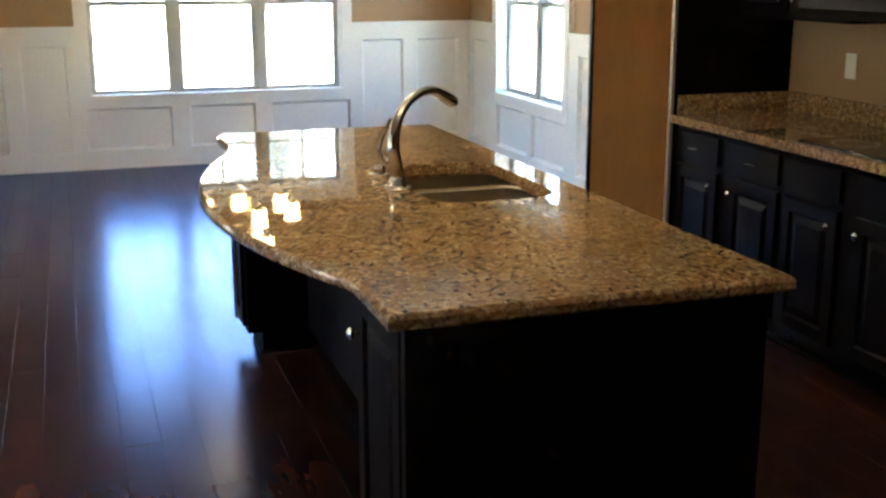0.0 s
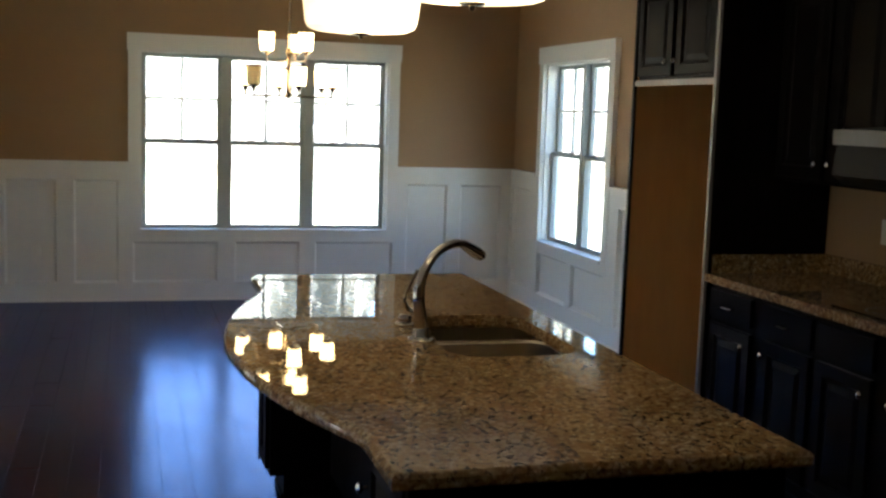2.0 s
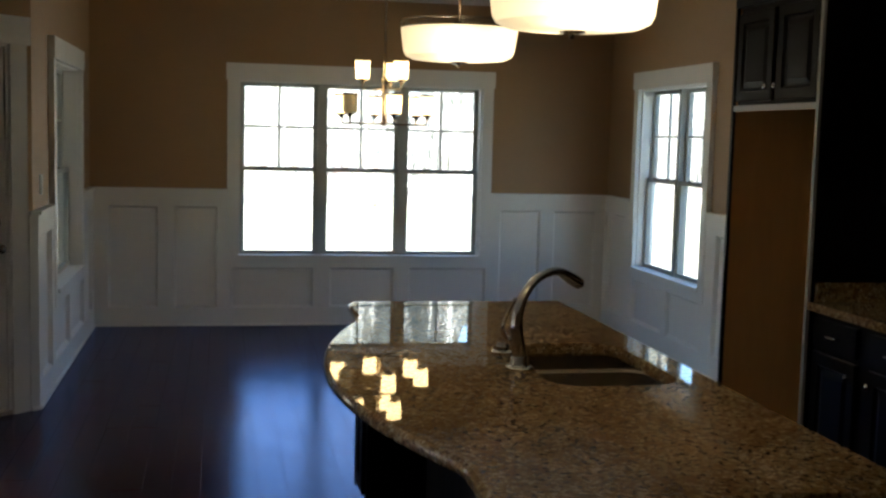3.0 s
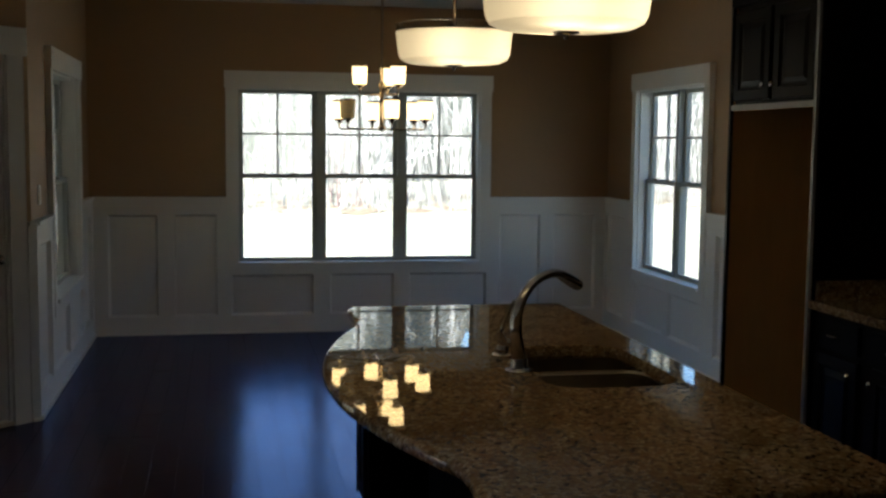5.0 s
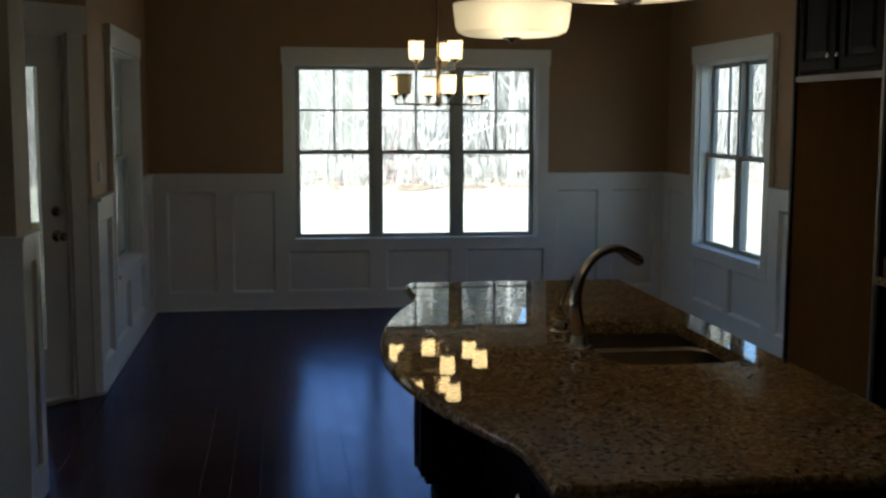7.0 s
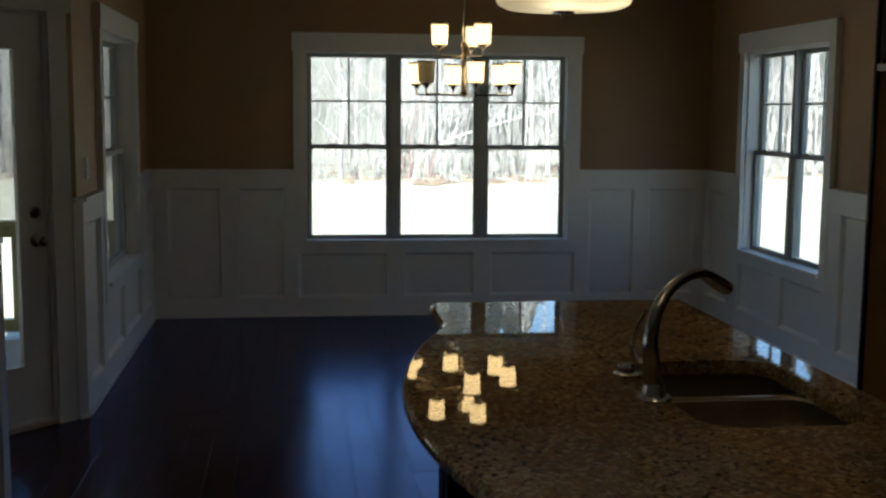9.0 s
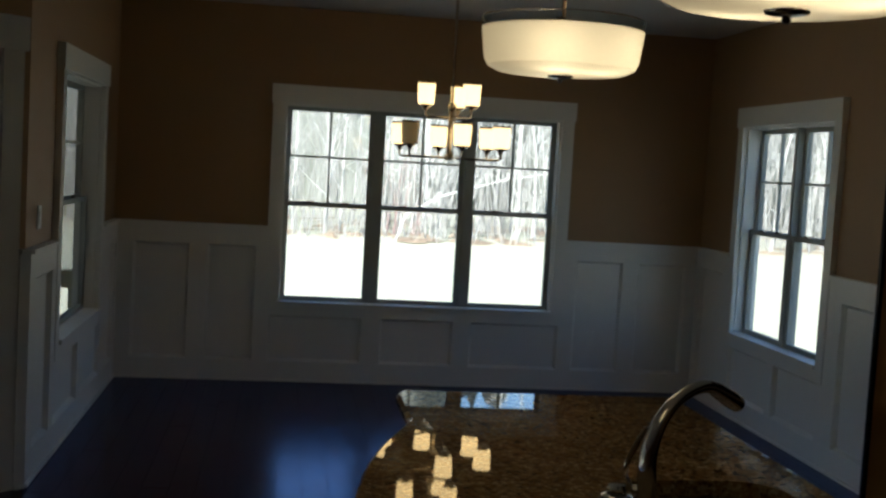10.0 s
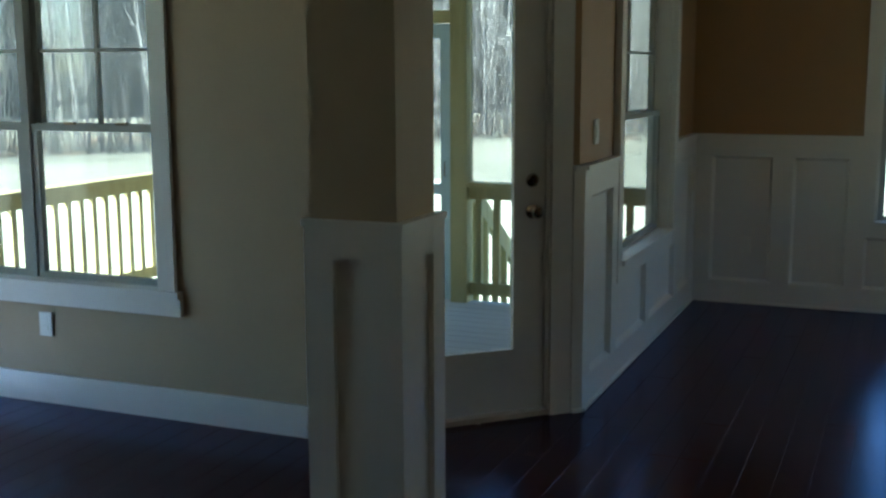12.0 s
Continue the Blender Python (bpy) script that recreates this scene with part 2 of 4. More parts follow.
TAN = mat("tan_wall_paint", (0.36, 0.222, 0.112), 0.62, scale=3, vary=0.04, bump=0.06, bump_scale=260)
# tan again, with brighter light and glare put into the colour
TAN_LIGHTENED = mat("tan_paint_lightened", (0.43, 0.335, 0.215), 0.62, scale=3, vary=0.04, bump=0.06, bump_scale=260)
WHITE = mat("white_trim_paint", (0.77, 0.75, 0.71), 0.38, scale=4, vary=0.03, bump=0.03, bump_scale=120)
CEIL = mat("white_ceiling_paint", (0.66, 0.62, 0.56), 0.8, scale=4, vary=0.03, bump=0.1, bump_scale=300)
SASH = mat("window_sash_vinyl", (0.40, 0.40, 0.37), 0.7, vary=0.03, spec=0.2)
ESPRESSO = wood("espresso_cabinet_wood", (0.0026, 0.0017, 0.0017), (0.0075, 0.0042, 0.0040), 0.42, along=2, random_tone=0.2, bump=0.06, spec=0.055)
NOOK = wood("tan_panel_veneer", (0.70, 0.32, 0.095), (0.80, 0.40, 0.135), 0.5, along=2, stretch=6, random_tone=0.1, bump=0.04)
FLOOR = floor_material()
GAP = mat("dark_floor_joint", (0.012, 0.008, 0.007), 0.8)
GRANITE = granite_material()
GLASS = glass_material()
STEEL = mat("brushed_stainless_steel", (0.70, 0.62, 0.53), 0.17, 1.0, scale=20, vary=0.06, rough_vary=0.06)
NICKEL = mat("brushed_nickel", (0.56, 0.50, 0.43), 0.2, 1.0, scale=20, vary=0.05, rough_vary=0.05)
CHROME = mat("polished_stainless_faucet", (0.56, 0.545, 0.52), 0.09, 1.0, scale=20, vary=0.05, rough_vary=0.03)
BRONZE = mat("antique_bronze", (0.16, 0.11, 0.07), 0.35, 1.0, scale=30, vary=0.1)
BLACK = mat("black_plastic", (0.012, 0.012, 0.012), 0.45, vary=0.1)
COOK = mat("black_ceramic_glass", (0.01, 0.01, 0.011), 0.04, vary=0.05)
PLATE = mat("white_switch_plastic", (0.78, 0.77, 0.72), 0.35, vary=0.02)
LIT = lamp_glass("lit_frosted_glass", LAMP * 2.3, (1.0, 0.73, 0.37))
DRUM = lamp_glass("lit_cream_drum_glass", LAMP * 0.05, (1.0, 0.80, 0.48))
UNLIT = lamp_glass("unlit_frosted_glass", 0.0, (1, 1, 1), (0.80, 0.76, 0.66, 1), (0.97, 0.93, 0.84, 1))
DECK = wood("weathered_deck_boards", (0.40, 0.39, 0.37), (0.62, 0.60, 0.56), 0.75, along=0, random_tone=0.3, bump=0.3)
PINE = wood("treated_pine", (0.30, 0.27, 0.12), (0.52, 0.46, 0.24), 0.7, along=2, random_tone=0.3, bump=0.2)
SCREEN = mat("pale_blue_metal_frame", (0.45, 0.55, 0.60), 0.4, vary=0.04)
BARK = mat("pale_grey_bark", (0.42, 0.41, 0.385), 0.9, scale=6, vary=0.45, bump=0.8, bump_scale=30, random_tone=0.5)
BRUSH = mat("dry_brush", (0.26, 0.19, 0.13), 0.95, scale=3, vary=0.4)
GRASS = mat("winter_lawn", (0.38, 0.37, 0.28), 0.95, scale=1.2, vary=0.25, bump=0.6, bump_scale=40)
def screen_material():
    m = bpy.data.materials.new("insect_screen")
    m.use_nodes = True
    n, l = m.node_tree.nodes, m.node_tree.links
    clear, mix = n.new("ShaderNodeBsdfTransparent"), n.new("ShaderNodeMixShader")
    n["Principled BSDF"].inputs["Base Color"].default_value = (0.16, 0.17, 0.18, 1)
    mix.inputs[0].default_value = 0.36
    l.new(clear.outputs[0], mix.inputs[1])
    l.new(n["Principled BSDF"].outputs[0], mix.inputs[2])
    l.new(mix.outputs[0], n["Material Output"].inputs["Surface"])
    return m


MESH = screen_material()
SIDING = mat("pale_siding", (0.5, 0.5, 0.47), 0.7, vary=0.05)


# ---- building helpers ----
def box(bm, x0, x1, y0, y1, z0, z1):
    v = [bm.verts.new(p) for p in ((x0, y0, z0), (x1, y0, z0), (x1, y1, z0), (x0, y1, z0), (x0, y0, z1), (x1, y0, z1), (x1, y1, z1), (x0, y1, z1))]
    for f in ((3, 2, 1, 0), (4, 5, 6, 7), (0, 1, 5, 4), (1, 2, 6, 5), (2, 3, 7, 6), (3, 0, 4, 7)):
        bm.faces.new([v[i] for i in f])
    return bm


def boxes(*rows):
    bm = bmesh.new()
    for r in rows:
        box(bm, *r)
    return bm


def bevelled(bm, width, segments=2):
    bmesh.ops.bevel(bm, geom=[e for e in bm.edges if len(e.link_faces) == 2 and e.calc_face_angle(0) > 0.6], offset=width, segments=segments, profile=0.5, affect="EDGES", clamp_overlap=True)
    return bm


def lathe(profile, at=(0, 0, 0), seg=24, bm=None):
    """Turns (radius, height) pairs round the z axis."""
    bm = bm or bmesh.new()
    rings = []
    for r, z in profile:
        if r < 1e-5:
            rings.append([bm.verts.new((at[0], at[1], at[2] + z))])
        else:
            rings.append([bm.verts.new((at[0] + r * math.cos(2 * math.pi * i / seg), at[1] + r * math.sin(2 * math.pi * i / seg), at[2] + z)) for i in range(seg)])
    for a, b in zip(rings, rings[1:]):
        for i in range(seg):
            j = (i + 1) % seg
            if len(a) == 1 and len(b) == 1:
                continue
            if len(a) == 1:
                bm.faces.new((a[0], b[j], b[i]))
            elif len(b) == 1:
                bm.faces.new((a[i], a[j], b[0]))
            else:
                bm.faces.new((a[i], a[j], b[j], b[i]))
    return bm


def tube(points, radii, seg=10, bm=None, caps=True):
    bm = bm or bmesh.new()
    pts = [Vector(p) for p in points]
    rings, side = [], None
    for k, p in enumerate(pts):
        d = (pts[min(k + 1, len(pts) - 1)] - pts[max(k - 1, 0)]).normalized()
        if side is None:
            side = d.orthogonal().normalized()
        side = (side - d * side.dot(d)).normalized()
        up = d.cross(side)
        r = radii[k] if isinstance(radii, (list, tuple)) else radii
        rings.append([bm.verts.new(p + (side * math.cos(2 * math.pi * i / seg) + up * math.sin(2 * math.pi * i / seg)) * r) for i in range(seg)])
    for a, b in zip(rings, rings[1:]):
        for i in range(seg):
            bm.faces.new((a[i], a[(i + 1) % seg], b[(i + 1) % seg], b[i]))
    if caps:
        bm.faces.new(rings[0][::-1])
        bm.faces.new(rings[-1])
    return bm


def smooth_mesh(me, angle=0.6):
    me.set_sharp_from_angle(angle=angle)
    for p in me.polygons:
        p.use_smooth = max(abs(c) for c in p.normal) < 0.9995


def thing(name, at=(0, 0, 0), rz=0.0, label="", category="", group="", kind=""):
    ob = new(name)
    ob.empty_display_size = 0.1
    ob.matrix_basis = pose(*at, 0, 0, rz)
    return tagged(ob, label, category, group, kind)


def part(name, bm, material, parent=None, label="", local=False, smooth=True):
    """One mesh under a thing or a part. Without local its vertices are given in the world."""
    me = bpy.data.meshes.new(name)
    bmesh.ops.recalc_face_normals(bm, faces=bm.faces)
    bm.to_mesh(me)
    bm.free()
    me.materials.append(material)
    if smooth:
        smooth_mesh(me)
    ob = new(name, me)
    if parent is not None:
        if not local:
            root = parent
            while root.parent is not None:
                root = root.parent
            me.transform(root.matrix_basis.inverted())
        ob.parent = parent
    if label:
        ob["label"] = label
    return ob


def single(name, bm, material, label="", category="", group="", kind="", smooth=True):
    return tagged(part(name, bm, material, None, smooth=smooth), label, category, group, kind)


# ---- the room's shell: every wall has a frame of its own, x along the wall, y outwards ----
CEILING = 2.76
WALL_T = 0.142
NORTH = ((0, 9.40, 0), 0)
EAST = ((3.70, 0, 0), -90)
WEST = ((-0.74, 0, 0), 90)
DOORWALL = ((-0.74, 6.575, 0), 45)
SITTING = ((0, 5.75, 0), 0)


def wall(name, frame_of, x0, x1, holes=(), label="", top=CEILING + 0.1, t=WALL_T):
    at, rz = frame_of
    bm, x = bmesh.new(), x0
    for h0, h1, z0, z1 in sorted(holes):
        box(bm, x, h0, 0, t, -0.3, top)
        if z0 > 0:
            box(bm, h0, h1, 0, t, -0.3, z0)
        box(bm, h0, h1, 0, t, z1, top)
        x = h1
    box(bm, x, x1, 0, t, -0.3, top)
    bm.transform(pose(*at, 0, 0, rz))
    return single(name, bm, TAN_LIGHTENED if name in ("wall_sitting", "wall_far_west") else TAN, label, "wall", kind="structure", smooth=False)


SILL, HEAD = 0.60, 2.06
W_NORTH = (0.452, 2.529, SILL, HEAD)
W_EAST = (-8.65, -7.317, SILL, HEAD)
W_WEST = (7.29, 8.62, SILL, HEAD)
W_SIT = (-4.02, -2.46, SILL, HEAD)
DOOR = (-0.98, -0.15, 0.0, 2.085)
wall("wall_north", NORTH, -0.87, 3.86, [W_NORTH], "tan painted dining wall with a triple window")
wall("wall_east", EAST, -9.40, 3.0, [W_EAST], "tan painted wall behind the kitchen cabinets")
wall("wall_west", WEST, 6.578, 9.40, [W_WEST], "tan painted dining wall with a window")
wall("wall_angled", DOORWALL, -1.166, 0, [DOOR], "tan painted angled wall round the glazed door")
wall("wall_sitting", SITTING, -5.6, -1.56, [W_SIT], "tan sitting room wall, lightened in place of light, with a double window")
FAR_WEST, SOUTH = ((-5.6, 0, 0), 90), ((0, -3.0, 0), 180)
# opening added out of view to bring daylight into the sitting room
W_ADDED = (2.5, 5.1, 0.30, 2.40)
wall("wall_far_west", FAR_WEST, -3.0, 5.91, [W_ADDED], "unseen tan side wall, colour lightened, with the added window")
wall("wall_south", SOUTH, -3.86, 5.76, label="plain tan painted rear wall")
single("ceiling", boxes((-5.76, 3.86, -3.16, 5.91, CEILING, CEILING + 0.12), (-1.9, 3.86, 5.91, 9.56, CEILING, CEILING + 0.12)), CEIL, "smooth white painted ceiling", "ceiling", kind="structure", smooth=False)


# roof and gables are added unseen; they shade the lawn near the walls
bm = bmesh.new()
EAVE, RIDGE = 2.89, 5.6
prof = [(-3.65, EAVE), (3.2, RIDGE), (10.0, EAVE), (10.0, EAVE + 0.16), (3.2, RIDGE + 0.17), (-3.65, EAVE + 0.16)]
va, vb = [bm.verts.new((-6.2, y, z)) for y, z in prof], [bm.verts.new((4.35, y, z)) for y, z in prof]
for i in range(6):
    bm.faces.new((va[i], va[(i + 1) % 6], vb[(i + 1) % 6], vb[i]))
for v in (va, vb):
    bm.faces.new((v[0], v[1], v[4], v[5]))
    bm.faces.new((v[1], v[2], v[3], v[4]))
single("roof", bm, mat("grey_shingles", (0.12, 0.115, 0.11), 0.9, scale=6, vary=0.3, bump=0.6, bump_scale=60), "unseen grey shingled gable roof, added to shade the ground round the house", "roof", kind="structure", smooth=False)
bm = bmesh.new()
for x in (-5.76, 3.70):
    tri = [[bm.verts.new((q, y, z)) for y, z in ((-3.16, EAVE), (9.56, EAVE), (3.2, RIDGE - 0.03))] for q in (x, x + 0.16)]
    bm.faces.new(tri[0])
    bm.faces.new(tri[1])
    for i in range(3):
        j = (i + 1) % 3
        bm.faces.new((tri[0][i], tri[0][j], tri[1][j], tri[1][i]))
single("gable", bm, SIDING, "pale siding on the unseen gable ends of the added roof", "gable wall", kind="structure", smooth=False)


# ---- windows ----
def window(name, frame_of, opening, units, label, stool=False, meet=1.327):
    """Double-hung units in an opening, with flat casing. Upper sash with a cross of muntins."""
    at, rz = frame_of
    x0, x1, z0, z1 = opening
    w = thing(name, at, rz, label, "window", kind="structure")
    c = 0.092
    if stool:
        part("side_casing", bevelled(boxes((x0 - c, x0, -0.022, 0, z0, z1)), 0.003), WHITE, w, local=True)
        part("side_casing", bevelled(boxes((x1, x1 + c, -0.022, 0, z0, z1)), 0.003), WHITE, w, local=True)
        part("head_casing", bevelled(boxes((x0 - c - 0.02, x1 + c + 0.02, -0.028, 0, z1, z1 + 0.15)), 0.003), WHITE, w, local=True)
        part("window_sill", bevelled(boxes((x0 - c - 0.03, x1 + c + 0.03, -0.045, -0.0005, z0 - 0.028, z0 + 0.004), (x0 + 0.019, x1 - 0.019, -0.001, 0.06, z0 + 0.0005, z0 + 0.004)), 0.005), WHITE, w, local=True)
        part("apron", bevelled(boxes((x0 - c - 0.03, x1 + c + 0.03, -0.026, 0, z0 - 0.11, z0 - 0.028)), 0.003), WHITE, w, local=True)
    else:
        part("side_casing", bevelled(boxes((x0 - c, x0, -0.036, 0, z0 - 0.10, z1)), 0.003), WHITE, w, local=True)
        part("side_casing", bevelled(boxes((x1, x1 + c, -0.036, 0, z0 - 0.10, z1)), 0.003), WHITE, w, local=True)
        part("head_casing", bevelled(boxes((x0 - c - 0.010, x1 + c + 0.010, -0.044, 0, z1, z1 + 0.138)), 0.004), WHITE, w, local=True)
        part("window_sill", bevelled(boxes((x0 - 0.001, x1 + 0.001, -0.052, -0.0005, z0 - 0.022, z0 + 0.004), (x0 + 0.019, x1 - 0.019, -0.001, 0.06, z0 + 0.0005, z0 + 0.004)), 0.005), WHITE, w, local=True)
        part("apron", bevelled(boxes((x0, x1, -0.034, 0, z0 - 0.10, z0 - 0.022)), 0.003), WHITE, w, local=True)
    # jamb lining
    j = 0.014
    part("jamb", boxes((x0, x0 + j, 0, 0.139, z0, z1), (x1 - j, x1, 0, 0.139, z0, z1), (x0 + j, x1 - j, 0, 0.139, z1 - 0.012, z1), (x0 + j, x1 - j, 0.0605, 0.139, z0 - 0.006, z0 + 0.003)), WHITE, w, local=True, smooth=False)
    inner0, inner1 = x0 + j, x1 - j
    m, f, fr = 0.046, 0.037, 0.030
    uw = (inner1 - inner0 - m * (units - 1)) / units
    for k in range(units):
        a = inner0 + k * (uw + m)
        b = a + uw
        if k:
            part("mullion", bevelled(boxes((a - m, a, 0.052, 0.138, z0 + 0.0035, z1 - 0.0125)), 0.003), SASH, w, local=True)
        for sash_name, s0, s1, d0 in (("lower_sash", z0 + 0.0035, meet + 0.012, 0.062), ("upper_sash", meet - 0.012, z1 - 0.0125, 0.100)):
            sash = part(sash_name, bevelled(boxes((a + 0.0005, a + f, d0, d0 + 0.035, s0, s1), (b - f, b - 0.0005, d0, d0 + 0.035, s0, s1), (a + f, b - f, d0 + 0.0005, d0 + 0.0345, s0, s0 + fr), (a + f, b - f, d0 + 0.0005, d0 + 0.0345, s1 - fr, s1)), 0.003, 1), SASH, w, local=True)
            pane = part("pane", boxes((a + f, b - f, d0 + 0.015, d0 + 0.019, s0 + fr, s1 - fr)), GLASS, sash, local=True, smooth=False)
            pane.visible_shadow = False
            if sash_name == "upper_sash":
                cx, cz = (a + b) / 2, (s0 + s1) / 2
                part("muntin", boxes((cx - 0.008, cx + 0.008, d0 + 0.006, d0 + 0.028, s0 + fr, s1 - fr)), SASH, sash, local=True, smooth=False)
                part("muntin", boxes((a + f, b - f, d0 + 0.007, d0 + 0.027, cz - 0.008, cz + 0.008)), SASH, sash, local=True, smooth=False)
            else:
                for q in (0.3, 0.7):
                    lock = boxes((a + uw * q - 0.028, a + uw * q + 0.028, d0 + 0.004, d0 + 0.03, s1, s1 + 0.012))
                    part("sash_lock", bevelled(lock, 0.004), BRONZE, sash, local=True)
    return w


window("window_1", NORTH, W_NORTH, 3, "white trimmed triple double-hung window with divided upper sashes")
window("window_2", EAST, W_EAST, 2, "white trimmed double window with divided upper sashes")
window("window_3", WEST, W_WEST, 1, "white trimmed double-hung window on the porch side")
# unseen window, added for its light
window("window_5", FAR_WEST, W_ADDED, 3, "unseen white trimmed side window, added to light the sitting room", stool=True)
window("window_4", SITTING, W_SIT, 2, "white trimmed double window with projecting sill", stool=True)


# ---- wainscot ----
CAP, RAIL, BASE = 1.155, 1.008, 0.152


def wainscot(name, frame_of, x0, x1, bays, label, window_span=None, low=0.50):
    """Painted boards over a flat panel. bays: recessed fields (x0, x1, z top); the wood between them stands proud."""
    at, rz = frame_of
    w = thing(name, at, rz, label, "wainscot", kind="structure")
    spans = [(x0, x1)] if window_span is None else [(x0, window_span[0]), (window_span[1], x1)]
    for a, b in spans:
        if b - a < 0.01:
            continue
        part("panel_sheet", boxes((a, b, -0.005, -0.0005, 0.0, CAP)), WHITE, w, local=True, smooth=False)
        part("top_rail", bevelled(boxes((a, b, -0.032, -0.005, RAIL, CAP - 0.02)), 0.003, 1), WHITE, w, local=True)
        part("cap", bevelled(boxes((a, b, -0.05, -0.0005, CAP - 0.02, CAP)), 0.005), WHITE, w, local=True)
    if window_span:
        a, b = window_span
        part("panel_sheet", boxes((a, b, -0.005, -0.0005, 0.0, low + 0.01)), WHITE, w, local=True, smooth=False)
    part("baseboard", bevelled(boxes((x0, x1, -0.032, -0.005, 0.002, BASE)), 0.004, 1), WHITE, w, local=True)
    part("shoe_moulding", bevelled(boxes((x0, x1, -0.046, -0.032, 0.002, 0.018)), 0.006), WHITE, w, local=True)
    if not bays:
        part("stile", bevelled(boxes((x0, x1, -0.031, -0.005, BASE, RAIL)), 0.003, 1), WHITE, w, local=True)
        return w
    bays = sorted(bays)
    edges = [x0] + [e for bay in bays for e in bay[:2]] + [x1]
    tops = [bays[0][2]] + [max(p[2], q[2]) for p, q in zip(bays, bays[1:])] + [bays[-1][2]]
    for k in range(0, len(edges), 2):
        a, b = edges[k], edges[k + 1]
        if b - a > 0.005:
            part("stile", bevelled(boxes((a, b, -0.031, -0.005, BASE, tops[k // 2])), 0.003, 1), WHITE, w, local=True)
    for a, b, top in bays:
        # sloped strip added round each field to draw its light and shade lines
        bm = bmesh.new()
        rings = [[bm.verts.new((x, y, z)) for x, z in ((a + e, BASE + e), (b - e, BASE + e), (b - e, top - e), (a + e, top - e))] for e, y in ((0.0, -0.0255), (0.004, -0.0255), (0.018, -0.0085), (0.021, -0.0048))]
        for p, q in zip(rings, rings[1:]):
            for i in range(4):
                bm.faces.new((p[i], p[(i + 1) % 4], q[(i + 1) % 4], q[i]))
        part("shade_chamfer", bm, WHITE, w, local=True, smooth=False)
    if window_span:
        a, b = window_span
        part("low_rail", bevelled(boxes((a, b, -0.0305, -0.005, low, low + 0.03)), 0.003, 1), WHITE, w, local=True)
    return w


wainscot("wainscot_north", NORTH, -0.73, 3.69, [(-0.60, -0.195, RAIL), (-0.07, 0.288, RAIL), (0.392, 1.088, 0.50), (1.222, 1.778, 0.50), (1.905, 2.595, 0.50), (2.705, 3.08, RAIL), (3.195, 3.585, RAIL)], "white painted board and panel wainscot below the triple window", (0.361, 2.620))
wainscot("wainscot_east", EAST, -9.372, -5.56, [(-9.28, -8.86, RAIL), (-8.64, -7.99, 0.50), (-7.89, -7.28, 0.50), (-7.06, -6.70, RAIL), (-6.60, -6.24, RAIL), (-6.14, -5.78, RAIL)], "white painted board and panel wainscot beside the refrigerator recess", (-8.741, -7.226))
wainscot("wainscot_west", WEST, 6.564, 9.372, [(6.70, 7.09, RAIL), (7.21, 7.89, 0.50), (7.99, 8.70, 0.50), (8.83, 9.26, RAIL)], "white painted board and panel wainscot on the porch side", (7.199, 8.711))
wainscot("wainscot_corner", DOORWALL, -0.0445, 0.012, [], "narrow white painted wainscot beside the door casing")
for nm, fr, a, b in (("baseboard_sitting", SITTING, -5.58, -1.60), ("baseboard_far_west", ((-5.6, 0, 0), 90), -2.97, 5.72), ("baseboard_south", ((0, -3.0, 0), 180), -3.68, 5.57)):
    bm = bevelled(boxes((a, b, -0.018, -0.0005, 0.001, 0.145)), 0.004)
    bm.transform(pose(*fr[0], 0, 0, fr[1]))
    single(nm, bm, WHITE, "white painted flat baseboard", "baseboard", kind="structure")


